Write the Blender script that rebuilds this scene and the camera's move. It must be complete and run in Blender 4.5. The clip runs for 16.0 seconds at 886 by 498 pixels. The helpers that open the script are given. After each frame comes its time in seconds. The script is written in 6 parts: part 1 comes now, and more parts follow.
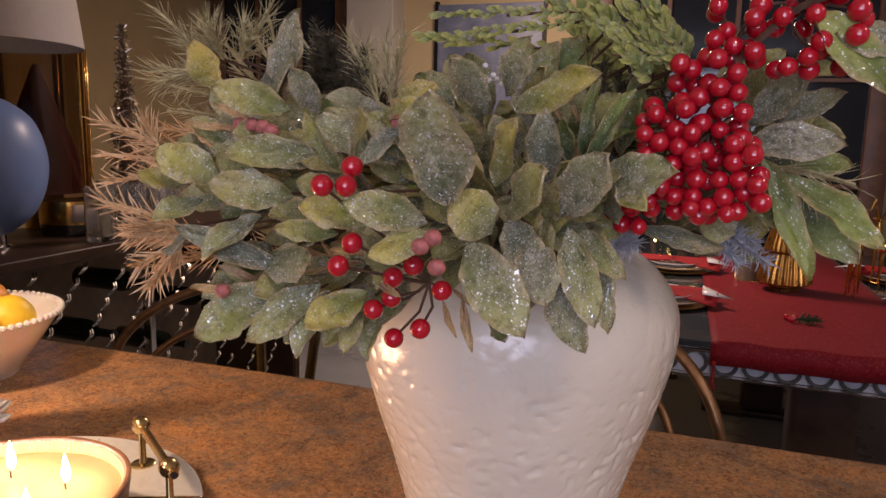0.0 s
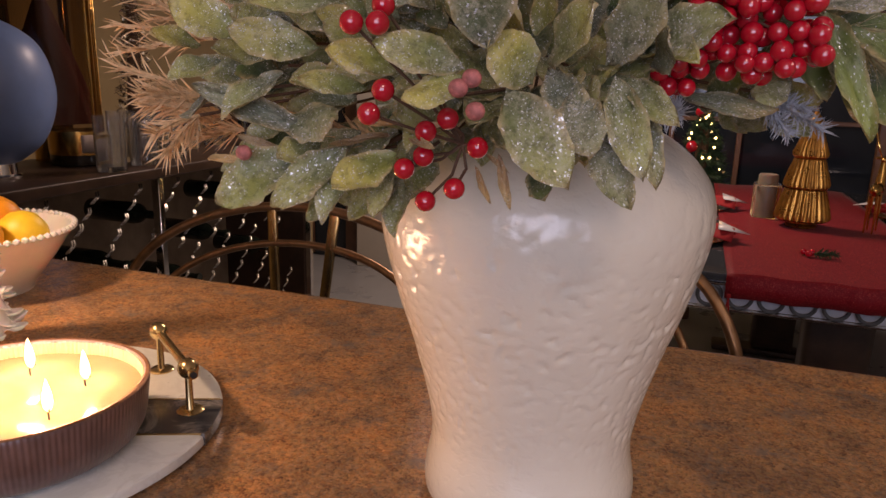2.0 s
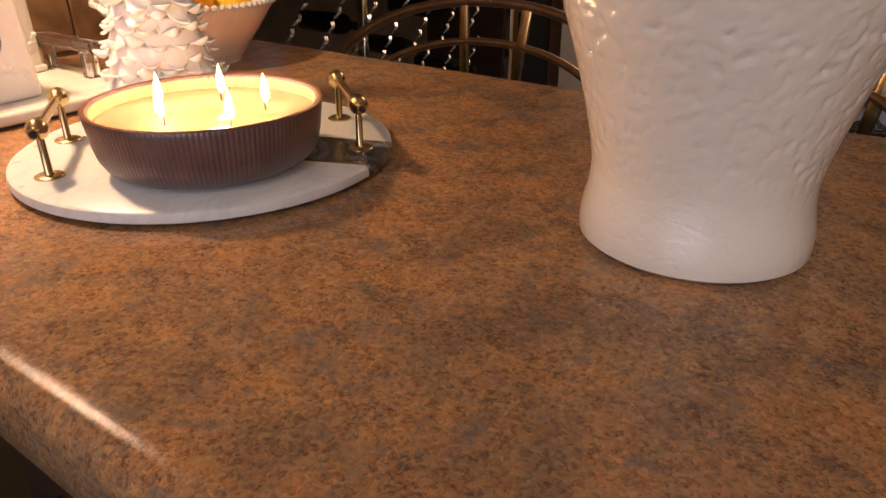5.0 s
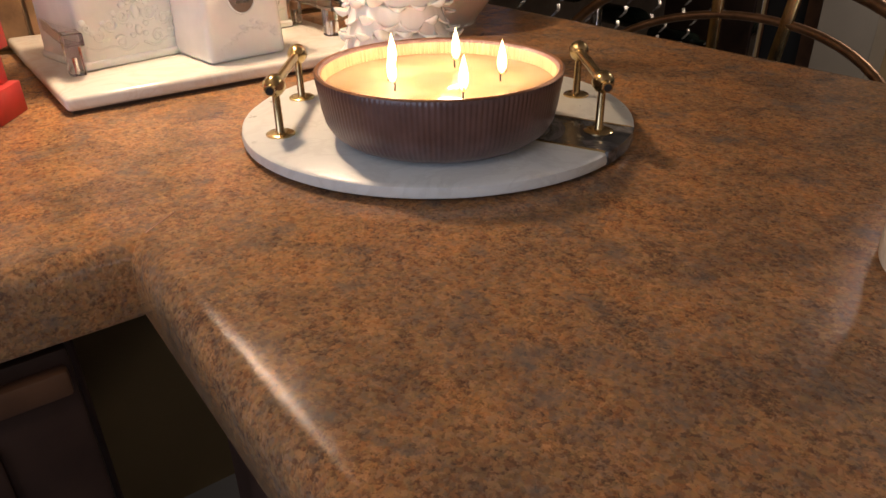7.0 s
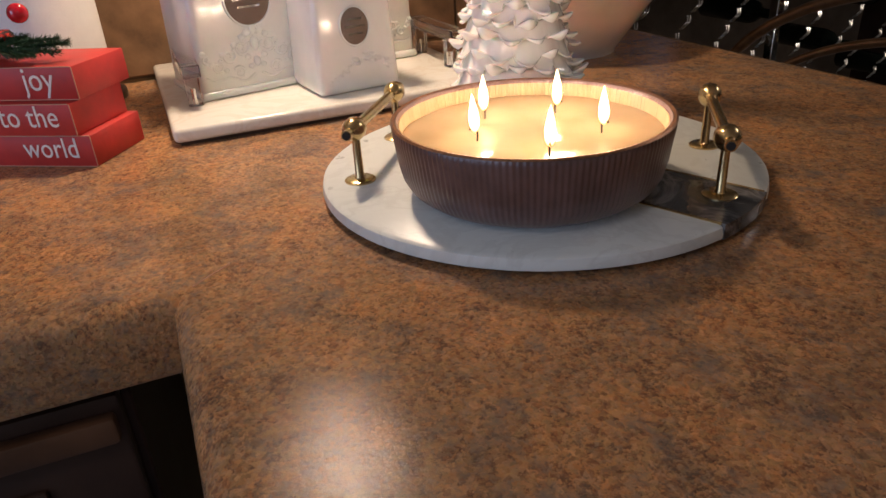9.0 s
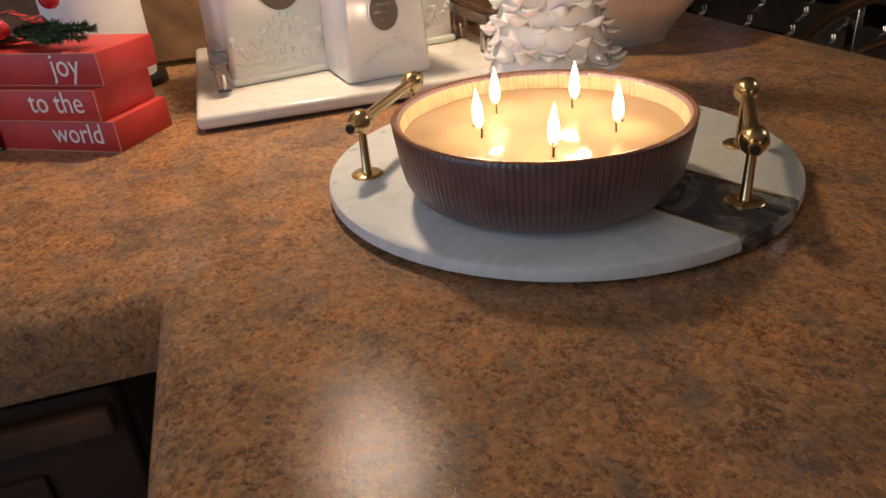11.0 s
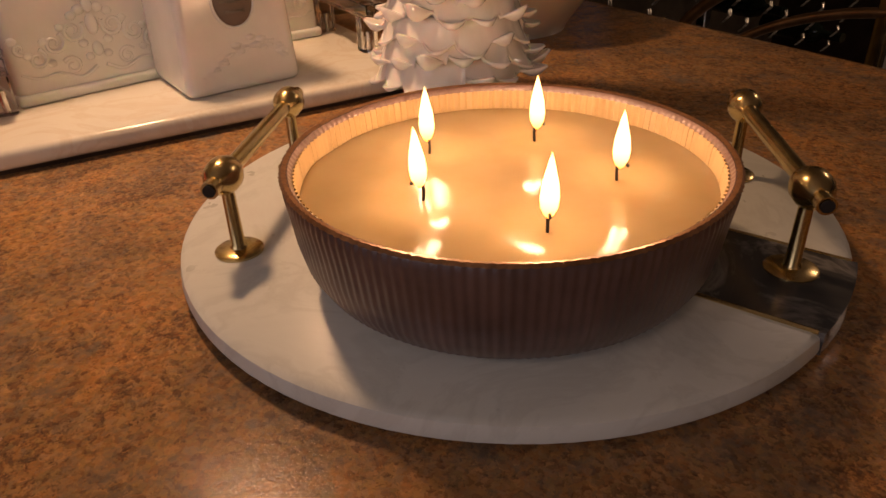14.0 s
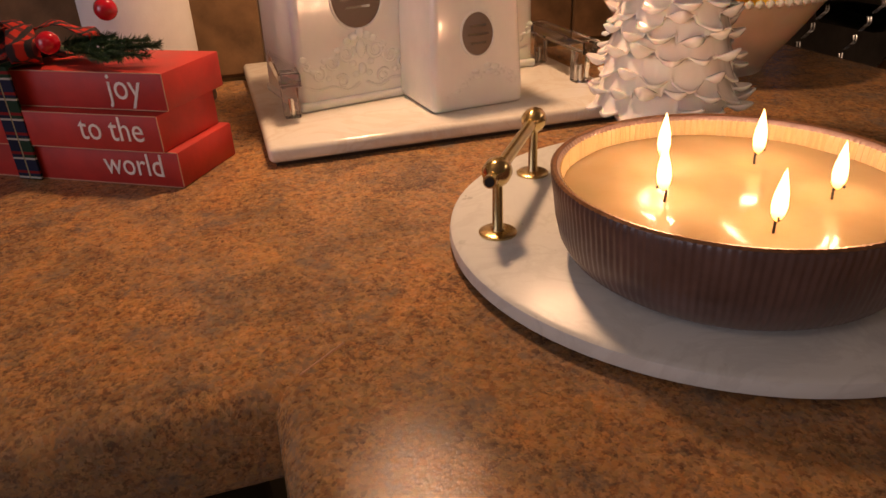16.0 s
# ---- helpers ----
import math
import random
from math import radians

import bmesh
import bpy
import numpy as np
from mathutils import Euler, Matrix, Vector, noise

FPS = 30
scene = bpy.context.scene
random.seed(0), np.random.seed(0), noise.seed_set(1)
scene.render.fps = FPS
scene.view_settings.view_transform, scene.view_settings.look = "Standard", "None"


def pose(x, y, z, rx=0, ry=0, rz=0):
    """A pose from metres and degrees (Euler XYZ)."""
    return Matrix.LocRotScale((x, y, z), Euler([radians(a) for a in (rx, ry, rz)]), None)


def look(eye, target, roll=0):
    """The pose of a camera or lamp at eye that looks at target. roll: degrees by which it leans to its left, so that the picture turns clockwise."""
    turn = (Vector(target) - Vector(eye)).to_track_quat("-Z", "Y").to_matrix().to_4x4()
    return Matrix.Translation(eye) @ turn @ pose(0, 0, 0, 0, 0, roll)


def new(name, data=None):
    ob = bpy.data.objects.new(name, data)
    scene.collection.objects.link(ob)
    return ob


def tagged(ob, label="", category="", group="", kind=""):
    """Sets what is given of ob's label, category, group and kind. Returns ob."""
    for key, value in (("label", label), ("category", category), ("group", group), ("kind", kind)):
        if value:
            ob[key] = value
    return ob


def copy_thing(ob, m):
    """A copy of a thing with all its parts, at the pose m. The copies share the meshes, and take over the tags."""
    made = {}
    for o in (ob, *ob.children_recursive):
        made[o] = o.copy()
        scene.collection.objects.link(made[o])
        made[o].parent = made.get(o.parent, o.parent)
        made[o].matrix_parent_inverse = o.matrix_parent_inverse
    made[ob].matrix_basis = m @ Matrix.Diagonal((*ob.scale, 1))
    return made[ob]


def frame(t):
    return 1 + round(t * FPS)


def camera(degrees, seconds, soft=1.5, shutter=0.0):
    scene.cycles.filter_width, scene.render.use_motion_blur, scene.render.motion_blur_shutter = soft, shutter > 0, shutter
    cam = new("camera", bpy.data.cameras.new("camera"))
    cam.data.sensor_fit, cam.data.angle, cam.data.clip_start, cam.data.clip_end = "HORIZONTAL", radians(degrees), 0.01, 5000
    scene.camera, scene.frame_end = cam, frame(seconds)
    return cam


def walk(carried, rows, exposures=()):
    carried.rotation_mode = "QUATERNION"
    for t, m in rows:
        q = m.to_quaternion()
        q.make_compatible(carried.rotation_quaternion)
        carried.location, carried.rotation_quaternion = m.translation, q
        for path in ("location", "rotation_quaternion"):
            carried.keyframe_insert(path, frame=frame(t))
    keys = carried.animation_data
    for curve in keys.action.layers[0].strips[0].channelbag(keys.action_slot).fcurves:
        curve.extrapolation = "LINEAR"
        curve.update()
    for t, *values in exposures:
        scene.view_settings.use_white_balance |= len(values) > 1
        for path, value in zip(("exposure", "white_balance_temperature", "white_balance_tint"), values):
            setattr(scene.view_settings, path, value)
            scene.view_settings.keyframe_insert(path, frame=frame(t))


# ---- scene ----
cam = camera(64.4, 16.0)
PATH = [
    (0, (0.067, 0.311, 1.289), (-0.56, 2.182, 0.959), 1.4),
    (0.5, (0.065, 0.313, 1.276), (-0.564, 2.177, 0.916), 1.4),
    (1, (0.061, 0.317, 1.264), (-0.57, 2.172, 0.864), 1.6),
    (1.5, (0.056, 0.318, 1.255), (-0.578, 2.163, 0.816), 1.7),
    (2, (0.053, 0.318, 1.244), (-0.584, 2.152, 0.764), 1.6),
    (2.5, (0.054, 0.313, 1.234), (-0.583, 2.135, 0.708), 1.6),
    (3, (0.059, 0.309, 1.218), (-0.602, 2.102, 0.627), 1.8),
    (3.5, (0.06, 0.305, 1.203), (-0.67, 2.043, 0.534), 1.7),
    (4, (0.065, 0.311, 1.183), (-0.765, 1.969, 0.433), 1.4),
    (4.5, (0.073, 0.324, 1.165), (-0.866, 1.882, 0.334), 0.8),
    (5, (0.087, 0.327, 1.149), (-0.967, 1.776, 0.261), 0.0),
    (5.2, (0.093, 0.321, 1.149), (-1.015, 1.719, 0.245), -0.3),
    (7.3, (-0.001, 0.371, 1.131), (-1.447, 1.372, 0.178), -1.3),
    (7.5, (-0.017, 0.377, 1.129), (-1.478, 1.361, 0.182), -1.6),
    (8, (-0.027, 0.394, 1.134), (-1.538, 1.327, 0.215), -2.0),
    (8.5, (-0.02, 0.434, 1.142), (-1.605, 1.242, 0.227), -2.7),
    (9, (-0.009, 0.452, 1.138), (-1.665, 1.114, 0.232), -3.5),
    (9.2, (-0.007, 0.453, 1.141), (-1.689, 1.062, 0.246), -3.7),
    (11.3, (-0.024, 0.517, 1.135), (-1.724, 0.986, 0.192), -4.6),
    (11.5, (-0.049, 0.523, 1.125), (-1.733, 1.032, 0.175), -4.3),
    (12, (-0.113, 0.527, 1.122), (-1.742, 1.164, 0.152), -3.8),
    (12.5, (-0.161, 0.526, 1.106), (-1.728, 1.275, 0.115), -3.0),
    (13, (-0.197, 0.532, 1.107), (-1.718, 1.349, 0.097), -2.5),
    (13.5, (-0.203, 0.532, 1.112), (-1.71, 1.375, 0.101), -2.2),
    (14, (-0.197, 0.528, 1.115), (-1.707, 1.372, 0.112), -2.2),
    (14.5, (-0.183, 0.518, 1.115), (-1.717, 1.34, 0.13), -2.4),
    (15, (-0.158, 0.507, 1.126), (-1.734, 1.256, 0.148), -2.9),
    (15.5, (-0.14, 0.48, 1.13), (-1.778, 1.122, 0.179), -2.8),
    (16, (-0.14, 0.439, 1.138), (-1.844, 0.943, 0.219), -2.5),
]
walk(cam, [(t, look(eye, target, roll)) for t, eye, target, roll in PATH],
     [(0, 0.74, 6900, 31), (3, 0.52, 7400, 32), (5, 0.40, 7500, 28), (7.5, -0.02, 6100, 15), (9, -0.22, 5800, 14), (11.5, -0.30, 6000, 11), (12.5, -0.76, 6600, 10), (13.5, -0.97, 7400, 17),
      (14.3, -1.0, 9200, 40), (15, -0.86, 9500, 45), (15.5, -0.86, 9100, 40), (16, -0.70, 8300, 33)])
# ---- light ----
def lamp(name, kind, m, energy, color, **kw):
    d = bpy.data.lights.new(name, kind)
    d.energy, d.color = energy, color
    if kind == "POINT":
        d.shadow_soft_size = kw.get("radius", 0.05)
    if kind == "SPOT":
        d.shadow_soft_size, d.spot_size, d.spot_blend = kw.get("radius", 0.04), radians(kw.get("cone", 120)), 1.0
    if kind == "AREA":
        d.shape = "DISK" if kw.get("disk") else "RECTANGLE"
        d.size = kw.get("size", 0.5)
        if not kw.get("disk"):
            d.size_y = kw.get("size_y", 0.5)
    ob = new(name, d)
    ob.matrix_world = m
    return ob


world = bpy.data.worlds.new("room_air")
scene.world = world
world.use_nodes = True
world.node_tree.nodes["Background"].inputs[0].default_value = (0.30, 0.26, 0.24, 1)
world.node_tree.nodes["Background"].inputs[1].default_value = 0.05
WARM, COOL = (1.0, 0.72, 0.46), (0.62, 0.75, 1.0)
# kitchen ceiling lamps, the second an added fill, and the cool daylight of the window behind the camera
lamp("cupboard_lamp_light", "SPOT", pose(-0.875, 0.605, 1.56), 28, WARM, radius=0.04, cone=122)
lamp("ceiling_lamp_light", "AREA", pose(0.55, -0.75, 2.38), 5.4, (1.0, 0.84, 0.68), disk=True, size=0.34)
# unseen fill, added to brighten the right of the worktop and the vase
lamp("kitchen_fill_light", "AREA", pose(1.6, 0.75, 2.38), 4.5, (1.0, 0.90, 0.80), disk=True, size=0.34)
lamp("window_light", "AREA", pose(0.55, -1.87, 1.60, 90, 0, 0), 24, COOL, size=1.9, size_y=1.2)
# assumed unseen source for the dining room, set where the vase hides its reflection
lamp("dining_light", "AREA", pose(-0.65, 3.4, 2.38), 20, (1.0, 0.84, 0.68), disk=True, size=0.5)

# ---- materials ----
class Mat:
    """A small builder of node materials."""

    def __init__(self, name, rough=0.5, metal=0.0, color=(0.5, 0.5, 0.5), **kw):
        self.m = bpy.data.materials.new(name)
        self.m.use_nodes = True
        self.t = self.m.node_tree
        self.b = self.t.nodes["Principled BSDF"]
        self.put("Base Color", (*color, 1)), self.put("Roughness", rough), self.put("Metallic", metal)
        for k, v in kw.items():
            self.put({"coat": "Coat Weight", "coat_rough": "Coat Roughness", "trans": "Transmission Weight", "ior": "IOR", "sheen": "Sheen Weight",
                      "sss": "Subsurface Weight", "spec": "Specular IOR Level"}[k], v)

    def put(self, key, v):
        self.b.inputs[key].default_value = v

    def node(self, kind, **kw):
        n = self.t.nodes.new(kind)
        for k, v in kw.items():
            if k in n.inputs:
                n.inputs[k].default_value = v
        return n

    def link(self, a, b):
        self.t.links.new(a, b)

    def coords(self, scale=(1, 1, 1)):
        c, mp = self.node("ShaderNodeTexCoord"), self.node("ShaderNodeMapping")
        mp.inputs["Scale"].default_value = scale
        self.link(c.outputs["Object"], mp.inputs["Vector"])
        return mp.outputs["Vector"]

    def noise(self, scale, detail=4, rough=0.55, vec=None, distort=0.0):
        n = self.node("ShaderNodeTexNoise", Scale=scale, Detail=detail, Roughness=rough, Distortion=distort)
        self.link(vec or self.coords(), n.inputs["Vector"])
        return n.outputs["Fac"]

    def ramp(self, fac, stops):
        r = self.node("ShaderNodeValToRGB")
        e = r.color_ramp.elements
        while len(e) < len(stops):
            e.new(0.5)
        for k, (p, c) in zip(e, stops):
            k.position, k.color = p, (*c, 1) if len(c) == 3 else c
        self.link(fac, r.inputs["Fac"])
        return r.outputs["Color"]

    def mix(self, fac, a, b, blend="MIX"):
        n = self.t.nodes.new("ShaderNodeMix")
        n.data_type, n.blend_type = "RGBA", blend
        for key, v in (("Factor", fac), ("A", a), ("B", b)):
            slot = [i for i in n.inputs if i.name == key and i.type == ("VALUE" if key == "Factor" else "RGBA")][0]
            if isinstance(v, tuple):
                slot.default_value = (*v, 1)
            elif isinstance(v, (int, float)):
                slot.default_value = v
            else:
                self.link(v, slot)
        return [o for o in n.outputs if o.type == "RGBA"][0]

    def color(self, out):
        self.link(out, self.b.inputs["Base Color"])
        return self

    def rough(self, out, lo, hi):
        r = self.node("ShaderNodeMapRange")
        r.inputs["To Min"].default_value, r.inputs["To Max"].default_value = lo, hi
        self.link(out, r.inputs["Value"]), self.link(r.outputs["Result"], self.b.inputs["Roughness"])
        return self

    def bump(self, out, strength=0.3, dist=0.001):
        n = self.node("ShaderNodeBump", Strength=strength, Distance=dist)
        self.link(out, n.inputs["Height"]), self.link(n.outputs["Normal"], self.b.inputs["Normal"])
        return self

    def random(self):
        return self.node("ShaderNodeObjectInfo").outputs["Random"]


def make_counter():
    m = Mat("brown_laminate", 0.34, spec=0.20)
    v = m.coords()
    big, mid, fine = m.noise(16, 5, 0.6, v, 0.5), m.noise(105, 8, 0.78, v, 0.25), m.noise(420, 4, 0.75, v)
    base = m.ramp(mid, [(0.30, (0.095, 0.049, 0.032)), (0.42, (0.21, 0.107, 0.057)), (0.52, (0.31, 0.156, 0.074)), (0.60, (0.41, 0.225, 0.098)), (0.70, (0.33, 0.235, 0.145))])
    # irregular grains of rust, tan, olive and near-black
    warp = m.node("ShaderNodeVectorMath")
    warp.operation = "MULTIPLY_ADD"
    wn = m.node("ShaderNodeTexNoise", Scale=210, Detail=4, Roughness=0.7)
    m.link(v, wn.inputs["Vector"]), m.link(wn.outputs["Color"], warp.inputs[0])
    warp.inputs[1].default_value = (0.008, 0.008, 0.008)
    m.link(v, warp.inputs[2])
    for scale, amount in ((120, 0.38), (240, 0.48), (470, 0.42)):
        vor = m.node("ShaderNodeTexVoronoi", Scale=scale)
        m.link(warp.outputs["Vector"], vor.inputs["Vector"])
        s = m.node("ShaderNodeSeparateColor")
        m.link(vor.outputs["Color"], s.inputs["Color"])
        grain = m.ramp(s.outputs["Red"], [(0.0, (0.045, 0.026, 0.022)), (0.15, (0.15, 0.078, 0.046)), (0.34, (0.42, 0.190, 0.078)), (0.54, (0.38, 0.23, 0.098)), (0.70, (0.17, 0.122, 0.072)), (0.84, (0.26, 0.18, 0.125)), (1.0, (0.56, 0.29, 0.13))])
        base = m.mix(amount, base, grain)
    cloud = m.ramp(big, [(0.36, (0.77, 0.80, 0.86)), (0.5, (1.20, 1.16, 1.06)), (0.64, (1.50, 1.28, 0.98))])
    col = m.mix(0.8, base, cloud, "MULTIPLY")
    speck = m.ramp(m.mix(0.42, fine, m.noise(28, 4, 0.65, v)), [(0.395, (0.55, 0.55, 0.55)), (0.465, (0, 0, 0))])
    col = m.mix(speck, col, (0.050, 0.026, 0.022))
    grey = m.ramp(m.noise(30, 6, 0.75, v), [(0.53, (0, 0, 0)), (0.68, (0.7, 0.7, 0.7))])
    m.color(m.mix(grey, col, (0.165, 0.14, 0.115)))
    m.rough(mid, 0.11, 0.19).bump(m.mix(0.4, fine, m.noise(170, 5, 0.7, v)), 0.24, 0.0009)
    return m.m


def make_marble(name, a, b, vein, rough=0.25):
    m = Mat(name, rough, spec=0.5)
    v = m.coords()
    n = m.noise(14, 6, 0.6, v, 1.6)
    col = m.ramp(n, [(0.3, b), (0.46, a), (0.53, vein), (0.58, a), (0.8, b)])
    m.color(col).rough(m.noise(60, 3, 0.5, v), rough * 0.7, rough * 1.4).bump(m.noise(200, 3), 0.05, 0.0005)
    return m.m


def make_plain(name, color, rough=0.5, metal=0.0, vary=0.12, scale=30, bump=0.08, **kw):
    m = Mat(name, rough, metal, color, **kw)
    n = m.noise(scale, 5, 0.6)
    lo, hi = tuple(c * (1 - vary) for c in color), tuple(min(1, c * (1 + vary)) for c in color)
    m.color(m.ramp(n, [(0.3, lo), (0.7, hi)])).rough(n, max(0.02, rough * 0.8), min(1, rough * 1.25))
    if bump:
        m.bump(m.noise(scale * 6, 4), bump, 0.0006)
    return m.m


def make_emit(name, color, strength):
    m = Mat(name, 0.5, 0, color)
    m.put("Emission Color", (*color, 1)), m.put("Emission Strength", strength)
    return m.m


def make_glass(name, color=(1, 1, 1), rough=0.02, ior=1.46):
    return Mat(name, rough, 0, color, trans=1.0, ior=ior).m


def make_wax():
    m = Mat("candle_wax", 0.14, 0, (0.48, 0.37, 0.26), sss=0.35, spec=0.10)
    m.b.inputs["Subsurface Radius"].default_value = (0.03, 0.015, 0.008)
    m.color(m.ramp(m.noise(25, 3), [(0.3, (0.262, 0.185, 0.098)), (0.7, (0.30, 0.218, 0.120))])).bump(m.noise(18, 2), 0.25, 0.002)
    return m.m


def make_ceramic():
    m = Mat("cream_ceramic", 0.24, 0, (0.72, 0.66, 0.57), coat=0.5, coat_rough=0.2)
    m.color(m.ramp(m.noise(8, 4), [(0.3, (0.74, 0.67, 0.53)), (0.7, (0.82, 0.76, 0.62))]))
    dent = m.ramp(m.noise(120, 2, 0.45, m.coords((1, 1, 1.35))), [(0.30, (0, 0, 0)), (0.50, (1, 1, 1))])
    return m.bump(dent, 0.16, 0.0018).m


COUNTER = make_counter()
WHITE_MARBLE = make_marble("white_marble", (0.71, 0.72, 0.66), (0.675, 0.68, 0.62), (0.64, 0.645, 0.585), 0.3)
CREAM_MARBLE = make_marble("cream_marble", (0.77, 0.74, 0.65), (0.745, 0.71, 0.61), (0.72, 0.66, 0.55), 0.16)
GREY_MARBLE = make_marble("dark_grey_marble", (0.055, 0.055, 0.055), (0.035, 0.036, 0.038), (0.20, 0.19, 0.18), 0.2)
BRASS = make_plain("brushed_brass", (0.62, 0.46, 0.22), 0.24, 1.0, 0.18, 60, 0.05)
STEEL = make_plain("dark_steel", (0.035, 0.033, 0.032), 0.4, 0.9)
CHROME = make_plain("chrome", (0.78, 0.76, 0.74), 0.14, 1.0, 0.1)
BOWL_GLASS = make_plain("plum_brown_glass", (0.125, 0.072, 0.062), 0.34, 0.0, 0.3, 40, 0.05, coat=0.35, coat_rough=0.2)
WAX = make_wax()
WICK = make_plain("burnt_wick_and_bore_shade", (0.02, 0.014, 0.01), 0.9)
def make_flame():
    m = Mat("flame", 0.5, 0, (0.02, 0.01, 0.0))
    c, sep = m.node("ShaderNodeTexCoord"), m.node("ShaderNodeSeparateXYZ")
    m.link(c.outputs["Object"], sep.inputs[0])
    up = m.node("ShaderNodeMapRange")
    up.inputs["From Max"].default_value = 0.0295
    m.link(sep.outputs["Z"], up.inputs["Value"])
    m.link(m.ramp(up.outputs["Result"], [(0.0, (0.9, 0.30, 0.05)), (0.22, (1.0, 0.66, 0.26)), (0.6, (1.0, 0.80, 0.46)), (1.0, (1.0, 0.62, 0.22))]), m.b.inputs["Emission Color"])
    m.put("Emission Strength", 8.0)
    return m.m


FLAME = make_flame()
CERAMIC = make_ceramic()
WHITE_GLAZE = make_plain("white_glaze", (0.80, 0.77, 0.73), 0.2, 0, 0.06, 20, 0.06, coat=0.5, coat_rough=0.08, sss=0.2)
SOFT_GLAZE = make_plain("soft_white_glaze", (0.83, 0.79, 0.75), 0.16, 0, 0.06, 20, 0.06, coat=0.5, coat_rough=0.06, sss=0.55)
SOFT_GLAZE.node_tree.nodes["Principled BSDF"].inputs["Subsurface Radius"].default_value = (0.012, 0.008, 0.006)
RED_PAINT = make_plain("red_paint", (0.46, 0.030, 0.022), 0.48, 0, 0.22, 26, 0.2)
RAW_EDGE = make_plain("worn_edge", (0.55, 0.30, 0.20), 0.7)
WHITE_INK = make_plain("white_ink", (0.80, 0.74, 0.70), 0.6)
ACRYLIC = make_glass("acrylic", (0.97, 0.97, 0.96), 0.03, 1.45)
GLASS = make_glass("clear_glass", (0.95, 0.96, 0.96), 0.02, 1.45)
AMBER_GLASS = make_glass("amber_glass", (0.34, 0.22, 0.11), 0.03, 1.5)
CUT_GLASS = Mat("cut_glass", 0.04, 0, (0.93, 0.95, 0.96), trans=0.97, ior=1.5).m
DARK_WOOD = make_plain("dark_wood", (0.055, 0.030, 0.018), 0.42, 0, 0.35, 12, 0.1)
BROWN_WOOD = make_plain("brown_wood", (0.12, 0.055, 0.026), 0.42, 0, 0.35, 12, 0.1)
STOOL_METAL = make_plain("bronze_metal", (0.28, 0.155, 0.075), 0.36, 0.8, 0.25, 40)
WALL = make_plain("ochre_paint", (0.42, 0.32, 0.17), 0.75, 0, 0.06, 5, 0.1)
PALE_WALL = make_plain("pale_paint", (0.42, 0.38, 0.31), 0.75, 0, 0.06, 5, 0.1)
CEILING = make_plain("ceiling_paint", (0.62, 0.58, 0.52), 0.85, 0, 0.04)
FLOOR = make_plain("grey_floor_tile", (0.27, 0.28, 0.29), 0.28, 0, 0.12, 4, 0.05)
SPLASH = make_plain("brown_stone_tile", (0.19, 0.11, 0.055), 0.45, 0, 0.4, 22, 0.25)
CABINET = make_plain("dark_cabinet_wood", (0.050, 0.025, 0.016), 0.4, 0, 0.4, 9, 0.1)
ORANGE = make_plain("orange_peel", (0.86, 0.33, 0.012), 0.42, 0, 0.10, 60, 0.5)
LEMON = make_plain("lemon_peel", (0.80, 0.55, 0.03), 0.42, 0, 0.10, 60, 0.5)

# ---- mesh helpers ----
def finish(bm, name, material, smooth=True):
    bmesh.ops.recalc_face_normals(bm, faces=bm.faces)
    me = bpy.data.meshes.new(name)
    bm.to_mesh(me), bm.free()
    me.materials.append(material)
    if smooth:
        me.polygons.foreach_set("use_smooth", [True] * len(me.polygons))
        me.set_sharp_from_angle(angle=radians(38))
    return me


def thing(name, at, label, category, group="", turn=0.0):
    e = new(name)
    e.empty_display_size = 0.02
    e.matrix_world = pose(*at, 0, 0, turn)
    return tagged(e, label, category, group)


def part(name, bm, material, parent, label="", m=None, smooth=True):
    ob = new(name, bm if isinstance(bm, bpy.types.Mesh) else finish(bm, name, material, smooth))
    ob.parent = parent
    if m is not None:
        ob.matrix_basis = m
    return tagged(ob, label)


def solid(name, bm, material, label, category, at=(0, 0, 0), group="", kind="", turn=0.0, smooth=True):
    ob = new(name, finish(bm, name, material, smooth))
    ob.matrix_world = pose(*at, 0, 0, turn)
    return tagged(ob, label, category, group, kind)


def box(x0, x1, y0, y1, z0, z1, bevel=0.0, seg=2, bm=None):
    b = bmesh.new()
    bmesh.ops.create_cube(b, size=1, matrix=Matrix.LocRotScale(((x0 + x1) / 2, (y0 + y1) / 2, (z0 + z1) / 2), None, (x1 - x0, y1 - y0, z1 - z0)))
    if bevel:
        bmesh.ops.bevel(b, geom=b.edges[:], offset=bevel, segments=seg, affect="EDGES", profile=0.5)
    return merged(bm, b)


def merged(bm, b):
    if bm is None:
        return b
    me = bpy.data.meshes.new("tmp")
    b.to_mesh(me), b.free()
    bm.from_mesh(me)
    bpy.data.meshes.remove(me)
    return bm


def lathe(profile, n=64, wave=None, bm=None):
    """Turns (radius, z) pairs round z. wave(angle, i): a factor on the radius."""
    b = bmesh.new()
    rings = []
    for i, (r, z) in enumerate(profile):
        if r < 1e-6:
            rings.append([b.verts.new((0, 0, z))])
            continue
        ring = []
        for k in range(n):
            a = 2 * math.pi * k / n
            f = wave(a, i) if wave else 1
            ring.append(b.verts.new((r * f * math.cos(a), r * f * math.sin(a), z)))
        rings.append(ring)
    for p, q in zip(rings, rings[1:]):
        for k in range(n):
            c = (k + 1) % n
            if len(p) == 1 and len(q) > 1:
                b.faces.new((p[0], q[k], q[c]))
            elif len(q) == 1 and len(p) > 1:
                b.faces.new((p[k], q[0], p[c]))
            elif len(p) > 1:
                b.faces.new((p[k], p[c], q[c], q[k]))
    return merged(bm, b)


